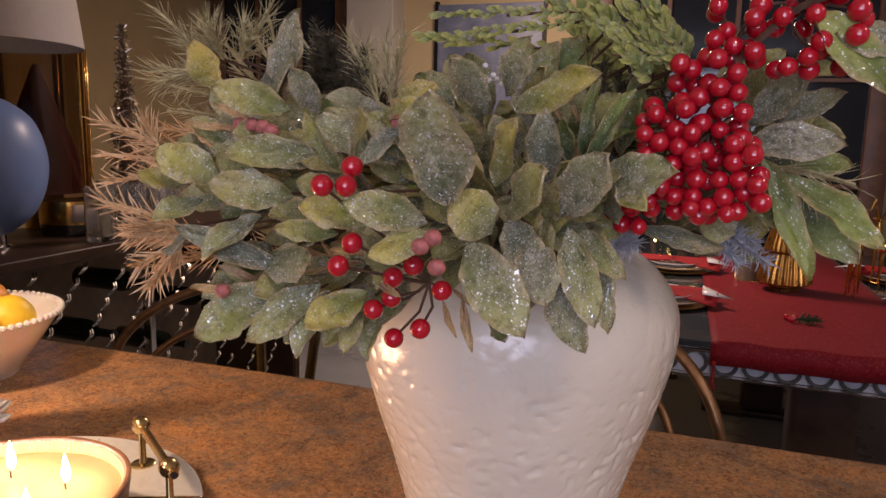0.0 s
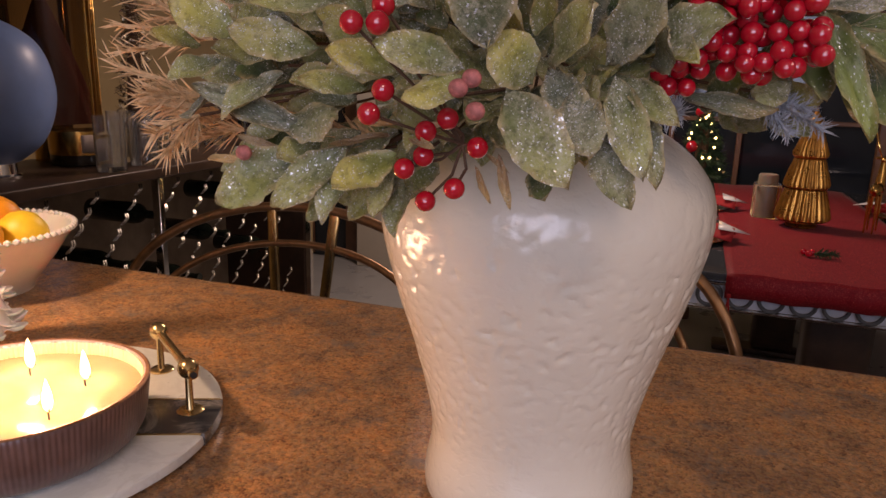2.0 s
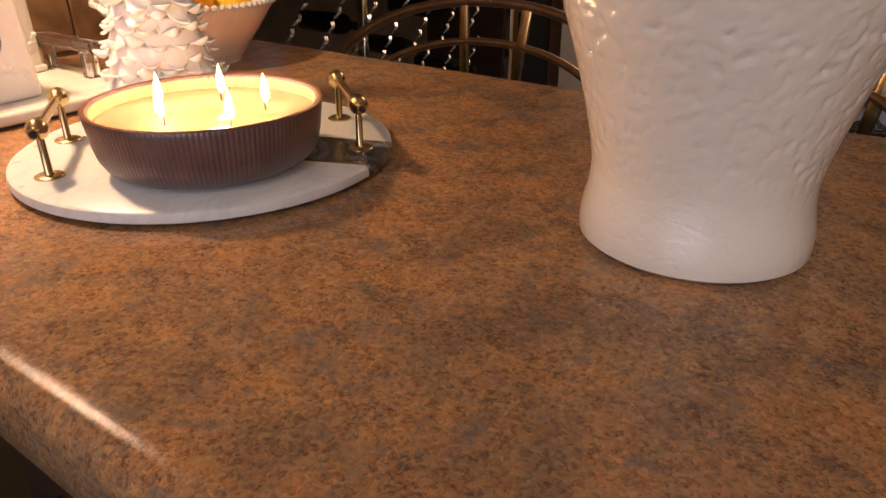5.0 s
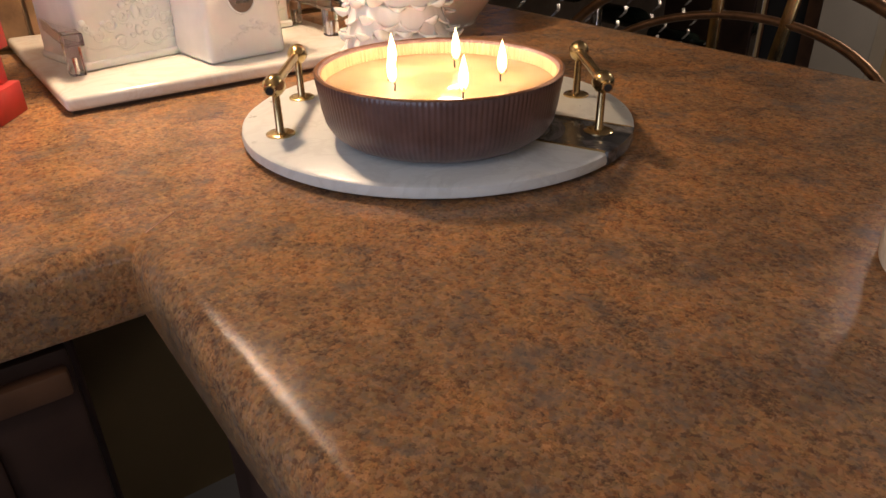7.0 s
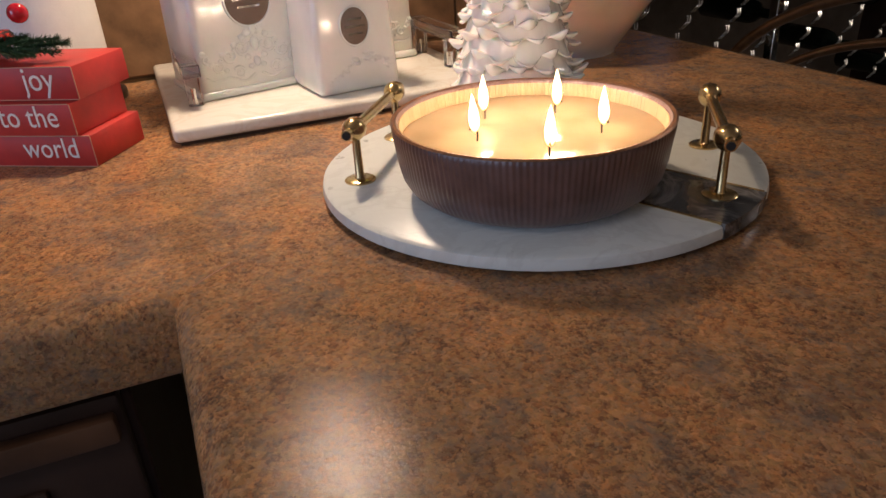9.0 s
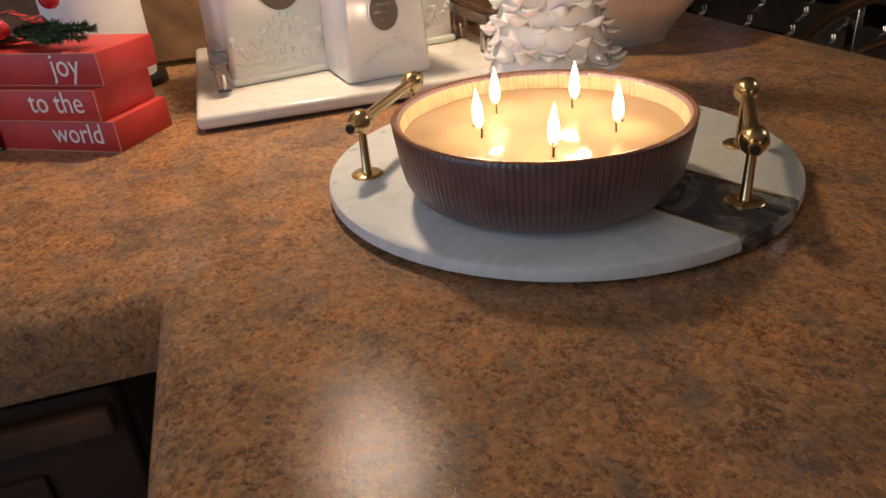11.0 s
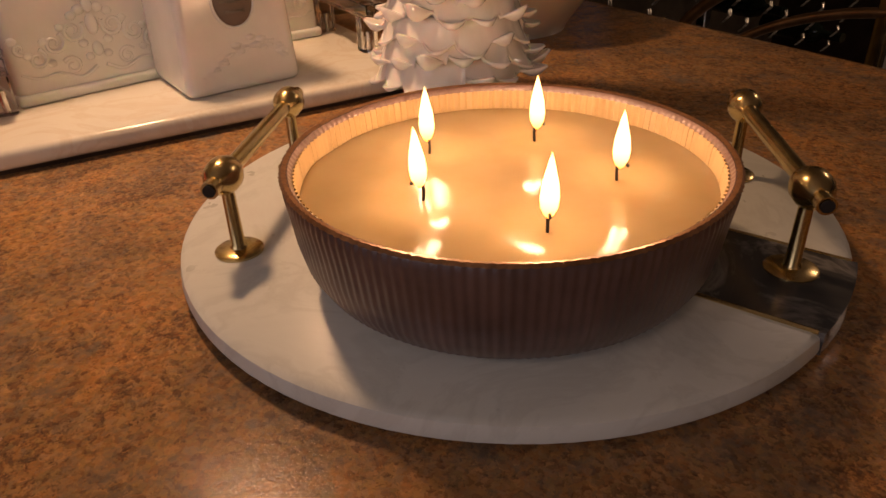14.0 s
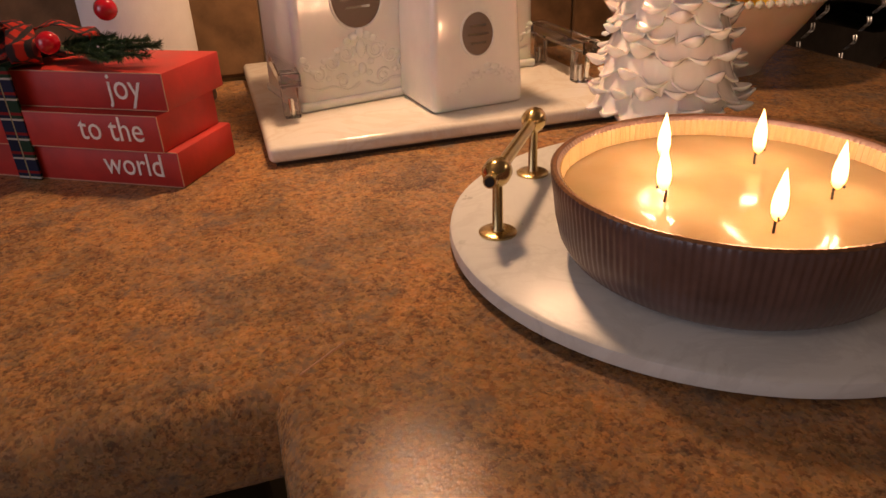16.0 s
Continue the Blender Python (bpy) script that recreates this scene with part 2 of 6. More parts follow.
def tube(points, radius, n=8, closed=False, bm=None, taper=None):
    """A round bar through the points."""
    b = bm or bmesh.new()
    pts = [Vector(p) for p in points]
    rings = []
    for i, p in enumerate(pts):
        a = pts[(i - 1) % len(pts)] if closed else pts[max(i - 1, 0)]
        c = pts[(i + 1) % len(pts)] if closed else pts[min(i + 1, len(pts) - 1)]
        d = (c - a).normalized()
        u = d.orthogonal().normalized() if i == 0 else (u - d * u.dot(d)).normalized()
        v = d.cross(u)
        r = radius * (taper(i / max(1, len(pts) - 1)) if taper else 1)
        rings.append([b.verts.new(p + r * (math.cos(2 * math.pi * k / n) * u + math.sin(2 * math.pi * k / n) * v)) for k in range(n)])
    pairs = list(zip(rings, rings[1:])) + ([(rings[-1], rings[0])] if closed else [])
    for p, q in pairs:
        for k in range(n):
            b.faces.new((p[k], p[(k + 1) % n], q[(k + 1) % n], q[k]))
    if not closed:
        b.faces.new(rings[0]), b.faces.new(rings[-1])
    return b


def ball(r, at=(0, 0, 0), sub=2, bm=None, scale=(1, 1, 1)):
    b = bmesh.new()
    bmesh.ops.create_icosphere(b, subdivisions=sub, radius=r, matrix=Matrix.LocRotScale(at, None, scale))
    return merged(bm, b)


def bent(points, steps=10):
    """A smooth line through the points (Catmull-Rom)."""
    p = [Vector(q) for q in points]
    p = [2 * p[0] - p[1], *p, 2 * p[-1] - p[-2]]
    out = []
    for a, b, c, d in zip(p, p[1:], p[2:], p[3:]):
        for k in range(steps):
            t = k / steps
            out.append(0.5 * (2 * b + (c - a) * t + (2 * a - 5 * b + 4 * c - d) * t * t + (3 * b - a - 3 * c + d) * t ** 3))
    return out + [p[-2]]


# ---- room ----
TOP = 0.92
EDGE_Y, FAR_Y, EDGE_X, WALL_X = 0.433, 1.215, -0.427, -1.13
solid("floor", box(-3.2, 2.6, -2.0, 4.7, -0.1, 0.0), FLOOR, "pale grey tiled dining room floor", "floor", kind="structure")
solid("ceiling", box(-3.2, 2.6, -2.0, 4.7, 2.42, 2.5), CEILING, "plain off-white ceiling", "ceiling", kind="structure")
solid("wall_kitchen", box(WALL_X - 0.12, WALL_X, -2.0, 1.23, 0.0, 2.42), WALL, "ochre painted kitchen wall", "wall", kind="structure")
solid("wall_west", box(-3.2, -3.08, -2.0, 4.7, 0, 2.42), WALL, "ochre painted dining room wall", "wall", kind="structure")
solid("wall_south", box(-3.08, 2.48, -2.0, -1.88, 0, 2.42), PALE_WALL, "plain pale painted wall", "wall", kind="structure")
solid("wall_north", box(-3.08, 2.48, 4.58, 4.7, 0, 2.42), WALL, "ochre painted far wall of the dining room", "wall", kind="structure")
solid("wall_east", box(2.48, 2.6, -2.0, 4.7, 0, 2.42), PALE_WALL, "plain pale painted wall", "wall", kind="structure")

win = thing("window_1", (0, 0, 0), "white framed kitchen window", "window")
tagged(win, kind="structure")
for x0, x1, z0, z1 in ((-0.46, -0.41, 0.95, 2.25), (1.51, 1.56, 0.95, 2.25), (-0.41, 1.51, 0.95, 0.99), (-0.41, 1.51, 2.21, 2.25)):
    part("window_frame", box(x0, x1, -1.88, -1.84, z0, z1, 0.004, 1), CEILING, win)
# fixtures out of view, added at the overhead lights; the second holds the fill
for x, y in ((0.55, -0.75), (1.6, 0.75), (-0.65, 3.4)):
    cl = thing("ceiling_lamp", (x, y, 2.42), "flush round ceiling lamp, added out of view", "ceiling lamp", "ceiling lamps")
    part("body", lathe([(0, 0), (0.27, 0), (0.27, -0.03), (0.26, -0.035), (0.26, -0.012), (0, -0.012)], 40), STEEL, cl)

# stone tiles behind the kitchen counter
splash = solid("backsplash", box(WALL_X + 0.001, WALL_X + 0.005, -1.2, 1.2, TOP, TOP + 0.40), make_plain("grout", (0.22, 0.17, 0.12), 0.9), "brown stone tile backsplash with pale joints", "backsplash", kind="structure")
tile_mesh = finish(box(0, 0.006, -0.0735, 0.0735, -0.0735, 0.0735, 0.002, 1), "tile", SPLASH)
for j in range(2):
    for i in range(13):
        part("tile", tile_mesh, SPLASH, splash, m=pose(WALL_X + 0.005, -0.78 + 0.15 * i + 0.075 * j, TOP + 0.077 + 0.15 * j))


# ---- counter ----
def worktop():
    """An L of laminate whose front edges roll over."""
    r, drop = 0.019, 0.058
    outer = [(WALL_X + 0.006, FAR_Y), (WALL_X + 0.006, -1.6), (EDGE_X, -1.6)]
    # the inner corner: a sharp mitre, then the long near edge, then the far end
    outer.append((EDGE_X, EDGE_Y))
    end = 1.25
    for k in range(5):
        a = radians(-90 + 90 * k / 4)
        outer.append((end - 0.06 + 0.06 * math.cos(a), EDGE_Y + 0.06 + 0.06 * math.sin(a)))
    for k in range(5):
        a = radians(90 * k / 4)
        outer.append((end - 0.06 + 0.06 * math.cos(a), FAR_Y - 0.06 + 0.06 * math.sin(a)))
    n = len(outer)
    pts = [Vector(p) for p in outer]
    normals = []
    for i, p in enumerate(pts):
        d = (pts[(i + 1) % n] - p).normalized() + (p - pts[i - 1]).normalized()
        d.normalize()
        mitre = 1 / max(0.5, d.dot((p - pts[i - 1]).normalized()))
        normals.append(Vector((d.y, -d.x)) * mitre)
    bm = bmesh.new()
    rings = []
    for inset, z in [(r + 0.004, 0), (r, 0)] + [(r - r * math.sin(radians(a)), -r + r * math.cos(radians(a))) for a in (20, 40, 60, 75, 90)] + [(0, -drop + 0.008), (0.003, -drop + 0.002), (0.008, -drop)]:
        rings.append([bm.verts.new((*(p - q * inset), TOP + z)) for p, q in zip(pts, normals)])
    for a, b in zip(rings, rings[1:]):
        for i in range(n):
            bm.faces.new((a[i], a[(i + 1) % n], b[(i + 1) % n], b[i]))
    bm.faces.new(rings[0]), bm.faces.new(rings[-1])
    return bm


# mitre seam, its highlight put in as a thin pale tube
solid("worktop_seam", tube([(EDGE_X - 0.032, EDGE_Y + 0.042, TOP), (EDGE_X - 0.012, EDGE_Y + 0.016, TOP - 0.0002)], 0.0006, 5), RAW_EDGE, "hairline seam in the laminate corner, its highlight coloured pale", "seam", kind="structure")
solid("worktop", worktop(), COUNTER, "mottled brown laminate worktop with rolled front edge", "countertop", smooth=True)


def base_cabinet(at, size, doors, axis, label):
    c = thing("base_cabinet", at, label, "cabinet", "base cabinets")
    w, d, h = size
    part("body", box(0, w, 0, d, 0.08, h, 0.002, 1), CABINET, c)
    part("plinth", box(0.02, w - 0.02, 0.05, d - 0.05, 0, 0.08), DARK_WOOD, c)
    for k in range(doors):
        if axis == "x":
            x0, x1 = w * k / doors + 0.006, w * (k + 1) / doors - 0.006
            door = part("door", box(x0, x1, -0.02, -0.001, 0.1, h - 0.02, 0.004), CABINET, c)
            part("panel", box(x0 + 0.06, x1 - 0.06, -0.026, -0.019, 0.16, h - 0.08, 0.004), CABINET, door)
        else:
            y0, y1 = d * k / doors + 0.006, d * (k + 1) / doors - 0.006
            door = part("door", box(w + 0.001, w + 0.02, y0, y1, 0.1, h - 0.02, 0.004), CABINET, c)
            part("panel", box(w + 0.019, w + 0.026, y0 + 0.06, y1 - 0.06, 0.16, h - 0.08, 0.004), CABINET, door)
    if axis == "y":
        part("moulding", box(w + 0.0205, w + 0.034, 0.01, d - 0.01, h - 0.052, h - 0.030, 0.004, 2), BROWN_WOOD, c, "brown moulded rail")
    return c


base_cabinet((EDGE_X + 0.02, EDGE_Y + 0.05, 0), (1.6, 0.44, TOP - 0.0585), 3, "x", "dark brown wooden cabinet under the peninsula")
base_cabinet((WALL_X + 0.01, -1.58, 0), (0.64, 1.97, TOP - 0.0585), 4, "y", "dark brown wooden cabinet along the kitchen wall")


# ---- vase ----
def crackle(a, z):
    """Shallow dents of the glaze, none on the shoulder and the foot."""
    p = Vector((math.cos(a) * 0.1, math.sin(a) * 0.1, z))
    band = max(0.0, min(1.0, (z - 0.045) / 0.03)) * max(0.0, min(1.0, (0.262 - z) / 0.06))
    d = noise.noise(Vector((p.x, p.y, p.z * 1.3)) * 115) * 0.6 + noise.noise(p * 210 + Vector((3, 1, 7))) * 0.5
    return 1 - 0.038 * band * max(0.0, d - 0.08) * (1 - 0.3 * max(0.0, d))


def build_vase():
    key = [(0.0, 0.0), (0.078, 0.0), (0.0835, 0.004), (0.0845, 0.012), (0.083, 0.024), (0.0795, 0.04), (0.0785, 0.055), (0.0815, 0.075), (0.0875, 0.10), (0.096, 0.13), (0.106, 0.16),
           (0.1145, 0.19), (0.1195, 0.212), (0.1215, 0.228), (0.1205, 0.243), (0.1155, 0.257), (0.105, 0.271), (0.089, 0.284), (0.070, 0.294), (0.057, 0.301), (0.054, 0.310), (0.058, 0.322), (0.062, 0.326),
           (0.060, 0.329), (0.055, 0.326), (0.050, 0.310), (0.05, 0.297), (0.085, 0.275), (0.10, 0.24), (0.09, 0.16), (0.07, 0.05), (0, 0.02)]
    prof = []
    for (r0, z0), (r1, z1) in zip(key, key[1:]):
        k = max(1, int(math.hypot(r1 - r0, z1 - z0) / 0.0022)) if z0 < 0.3 and r1 >= 0.054 and z1 > z0 else 1
        prof += [(r0 + (r1 - r0) * i / k, z0 + (z1 - z0) * i / k) for i in range(k)]
    prof.append(key[-1])
    # smooth the run of the profile
    for _ in range(6):
        prof = [prof[0]] + [((a[0] + 2 * b[0] + c[0]) / 4, (a[1] + 2 * b[1] + c[1]) / 4) if 0.006 < b[1] < 0.3 and b[0] > 0.05 else b for a, b, c in zip(prof, prof[1:], prof[2:])] + [prof[-1]]
    return lathe(prof, 360, lambda a, i: crackle(a, prof[i][1]) if i < len(prof) - 8 else 1)


VASE = (-0.047, 0.832)
solid("vase", build_vase(), CERAMIC, "cream glazed ceramic baluster vase with dimpled surface", "vase", (*VASE, TOP))

# ---- marble tray with the candle ----
TRAY = (-0.497, 0.737)
tray = thing("tray", (*TRAY, TOP), "round white marble tray with brass bar handles", "tray")
TR, TH = 0.1797, 0.0145
part("marble_disc", lathe([(0, 0.003), (TR - 0.003, 0.003), (TR - 0.0005, 0.0045), (TR, 0.007), (TR - 0.001, TH - 0.002), (TR - 0.004, TH), (0, TH)], 96), WHITE_MARBLE, tray)
part("base_pad", lathe([(0, 0), (TR - 0.03, 0), (TR - 0.03, 0.003), (0, 0.003)], 48), STEEL, tray)


def stripe():
    """The dark inlay: a strip from under the bowl to the rim."""
    bm = bmesh.new()
    a = math.atan2(0.806 - TRAY[1], -0.335 - TRAY[0])
    u, v, hw = Vector((math.cos(a), math.sin(a))), Vector((-math.sin(a), math.cos(a))), 0.034
    edge = [u * 0.02 - v * hw]
    edge += [u * math.sqrt((TR + 0.0005) ** 2 - s * s) + v * s for s in [hw * k / 6 for k in range(-6, 7)]]
    edge += [u * 0.02 + v * hw]
    top, low = [bm.verts.new((*p, TH + 0.0006)) for p in edge], [bm.verts.new((*p, 0.004)) for p in edge]
    bm.faces.new(top), bm.faces.new(low)
    for i in range(len(edge)):
        j = (i + 1) % len(edge)
        bm.faces.new((top[i], top[j], low[j], low[i]))
    return bm, u, v, hw


sb, su, sv, hw = stripe()
part("inlay", sb, GREY_MARBLE, tray, "dark grey veined marble inlay", smooth=False)
for s in (-1, 1):
    p, q = su * 0.02 + sv * s * hw, su * (math.sqrt(TR * TR - hw * hw) - 0.002) + sv * s * hw
    part("brass_strip", tube([(*p, TH + 0.0004), (*q, TH + 0.0004)], 0.0011, 6), BRASS, tray, "thin brass strip")


def handle(p, q):
    """A bar with ball ends on two posts, from foot p to foot q."""
    p, q = Vector(p), Vector(q)
    d = (q - p).normalized()
    h = 0.043
    bar = part("handle", tube([(*(p - d * 0.019), h + TH), (*(q + d * 0.019), h + TH)], 0.0043, 16), BRASS, tray, "polished brass handle")
    for c, s in ((p, -1), (q, 1)):
        part("knob", lathe([(0.0042, -0.011), (0.0075, -0.0075), (0.0092, -0.003), (0.0092, 0.003), (0.0075, 0.0075), (0.0042, 0.011)], 24), BRASS, bar,
             m=Matrix.Translation((*(c + d * s * 0.001), h + TH)) @ d.to_3d().to_track_quat("Z", "Y").to_matrix().to_4x4())
        # black disc stands in for the shaded hole in the bar's end
        part("bore", lathe([(0, 0), (0.0030, 0), (0.0030, 0.0006), (0, 0.0006)], 16), WICK, bar,
             m=Matrix.Translation((*(c + d * s * 0.0194), h + TH)) @ (d * s).to_3d().to_track_quat("Z", "Y").to_matrix().to_4x4())
        part("post", lathe([(0, 0), (0.0125, 0), (0.0125, 0.0012), (0.011, 0.0022), (0.0045, 0.0026), (0.0036, 0.004), (0.0032, h - 0.006), (0.0032, h), (0, h)], 24), BRASS, bar, m=pose(*c, TH))


o = Vector(TRAY)
handle(Vector((-0.526, 0.591)) - o, Vector((-0.614, 0.655)) - o)
handle(Vector((-0.361, 0.807)) - o, Vector((-0.449, 0.871)) - o)


def candle_bowl():
    c = thing("candle", (-0.443, 0.700, TOP + TH), "lit five-wick candle in a ribbed plum-brown glass bowl", "candle")
    n = 180

    def rib(a, i):
        return 1 + (0.0024 * math.cos(150 * a) if 3 <= i <= 15 else 0.004 * math.cos(150 * a))

    R, H = 0.101, 0.058
    prof = [(0, 0.003), (0.060, 0.002), (0.066, 0.0), (0.072, 0.001), (0.083, 0.005), (0.091, 0.011), (0.0955, 0.019), (0.098, 0.03), (0.0995, 0.042), (R, 0.052), (R, H - 0.002), (R - 0.001, H), (R - 0.003, H),
            (R - 0.0045, H - 0.002), (R - 0.005, 0.046), (R - 0.006, 0.036), (R - 0.012, 0.02), (0, 0.015)]
    part("bowl", lathe(prof, n * 4, lambda a, i: rib(a, i)), BOWL_GLASS, c, "ribbed dark glass bowl")
    part("inner_band", lathe([(R - 0.0064, 0.0445), (R - 0.0056, 0.0535), (R - 0.0052, 0.0555)], n * 4, lambda a, i: 1 + 0.007 * math.cos(150 * a)), make_plain("warm_ribbed_glass", (0.44, 0.31, 0.165), 0.25, 0, 0.1, coat=0.5), c, "cream ribbed inside of the rim")
    part("copper_rim", lathe([(R - 0.0025, H + 0.0002), (R - 0.0005, H + 0.0007), (R + 0.0008, H - 0.0005)], n * 2, lambda a, i: 1 + 0.004 * math.cos(150 * a)), make_plain("worn_copper", (0.30, 0.15, 0.075), 0.38, 0.7, 0.35, 200, 0.2), c, "thin worn copper-coloured rim")
    wz = 0.0455
    spots = [(0.0305, 0.0407, 15), (-0.0297, 0.0392, 80), (-0.0467, -0.0142, 190), (-0.0014, -0.0429, 250), (0.0511, -0.0148, -30)]

    bm = bmesh.new()
    rings = []
    for k in range(31):
        r = (R - 0.0068) * k / 30
        rings.append([bm.verts.new((r * math.cos(2 * math.pi * j / 72), r * math.sin(2 * math.pi * j / 72), 0)) for j in range(72)] if k else [bm.verts.new((0, 0, 0))])
    for a, b in zip(rings, rings[1:]):
        for j in range(72):
            bm.faces.new((a[0], b[j], b[(j + 1) % 72]) if len(a) == 1 else (a[j], b[j], b[(j + 1) % 72], a[(j + 1) % 72]))
    for v in bm.verts:
        z = wz + 0.0012 * noise.noise(v.co * 30)
        for x, y, _ in spots:
            d = math.hypot(v.co.x - x, v.co.y - y)
            z -= 0.0016 * math.exp(-(d / 0.019) ** 4)
        v.co.z = z
    part("wax", bm, WAX, c, "cream melting wax")
    flame = finish(lathe([(0, 0), (0.0020, 0.0018), (0.0034, 0.005), (0.0039, 0.0090), (0.0034, 0.0145), (0.0021, 0.0205), (0.0008, 0.0258), (0, 0.0285)], 20), "flame", FLAME)
    for k, (x, y, turn) in enumerate(spots):
        a = radians(turn)
        tip = (x + 0.0052 * math.cos(a), y + 0.0052 * math.sin(a), wz + 0.0068)
        part("wick", tube(bent([(x, y, wz - 0.004), (x - 0.0005 * math.cos(a), y - 0.0005 * math.sin(a), wz + 0.0045), (x + 0.002 * math.cos(a), y + 0.002 * math.sin(a), wz + 0.0085), tip], 5), 0.0007, 6), WICK, c, "burnt black wick")
        f = part("flame", flame, FLAME, c, "bright yellow flame", m=pose(x + 0.001 * math.cos(a), y + 0.001 * math.sin(a), wz + 0.0045, random.uniform(-5, 5), random.uniform(-5, 5), 0))
        f.visible_shadow = False
        lamp("flame_light", "POINT", pose(-0.443 + x, 0.700 + y, TOP + TH + wz + 0.029), 0.24, (1.0, 0.67, 0.41), radius=0.006)
    return c


candle_bowl()

# ---- marble board with canisters ----
BX0, BX1, BY0, BY1, BT = -1.118, -0.748, 0.463, 0.838, TOP + 0.0185
board = thing("serving_board", (0, 0, 0), "cream marble serving board with clear acrylic handles", "serving board")
part("slab", box(BX0, BX1, BY0, BY1, TOP + 0.0035, BT, 0.0055, 4), CREAM_MARBLE, board)
part("base_pad", box(BX0 + 0.006, BX1 - 0.006, BY0 + 0.006, BY1 - 0.006, TOP, TOP + 0.004), DARK_WOOD, board, "dark underside pad")
for y in (0.496, 0.812):
    h = part("handle", box(-0.958, -0.815, y - 0.010, y + 0.010, BT + 0.034, BT + 0.048, 0.0012, 1), ACRYLIC, board, "clear acrylic handle", smooth=False)
    for x in (-0.948, -0.840):
        part("post", box(x - 0.008, x + 0.008, y - 0.008, y + 0.008, BT, BT + 0.034, 0.001, 1), ACRYLIC, h, smooth=False)
        part("screw", lathe([(0, 0), (0.003, 0), (0.003, 0.018), (0, 0.019)], 12), CHROME, h, m=pose(x, y, BT + 0.001))


def scroll(bm, cx, cz, s, x):
    """A raised crest: a shell in the middle, leafy curls that step down to both sides, a garland below."""
    def curl(u, w, r, turns, start, side, thick):
        pts = []
        for k in range(20):
            a = start + k / 19 * turns * 2 * math.pi
            q = r * (1 - 0.75 * k / 19)
            pts.append((x, cx + side * (u + q * math.cos(a)) * s, cz + (w + q * math.sin(a)) * s))
        tube(pts, thick * s, 6, bm=bm, taper=lambda t: 1.2 - 0.5 * t)

    for side in (-1, 1):
        curl(0.013, 0.012, 0.0075, 1.3, 2.6, side, 0.0014)
        curl(0.026, 0.006, 0.0070, 1.3, 2.2, side, 0.0014)
        curl(0.038, -0.002, 0.0062, 1.2, 1.9, side, 0.0013)
        curl(0.047, 0.006, 0.0038, 1.1, 4.4, side, 0.0012)
        curl(0.018, -0.010, 0.0060, 1.2, 0.6, side, 0.0012)
        tube([(x, cx + side * s * v.x, cz + s * v.y) for v in bent([(0.003, -0.013), (0.014, -0.018), (0.027, -0.013), (0.040, -0.014), (0.050, -0.010)], 5)], 0.0013 * s, 6, bm=bm, taper=lambda t: 1.1 - 0.5 * t)
        for u, w, r in ((0.006, 0.024, 0.0034), (0.0115, 0.021, 0.0030), (0.020, 0.015, 0.0026), (0.032, 0.008, 0.0026), (0.043, 0.001, 0.0026), (0.050, 0.011, 0.0030), (0.008, 0.003, 0.0028), (0.030, -0.006, 0.0024), (0.006, -0.006, 0.0026)):
            ball(r * s, (x, cx + side * u * s, cz + w * s), 2, bm, (0.5, 1.15, 1))
    ball(0.0040 * s, (x, cx, cz + 0.026 * s), 2, bm, (0.5, 0.9, 1.2))
    ball(0.0050 * s, (x, cx, cz + 0.014 * s), 2, bm, (0.5, 0.8, 1.5))
    ball(0.0036 * s, (x, cx, cz - 0.002 * s), 2, bm, (0.5, 1, 1.4))
    return bm


METAL_BADGE = make_plain("pewter_badge", (0.24, 0.18, 0.14), 0.42, 0.85, 0.5, 160, 0.8)


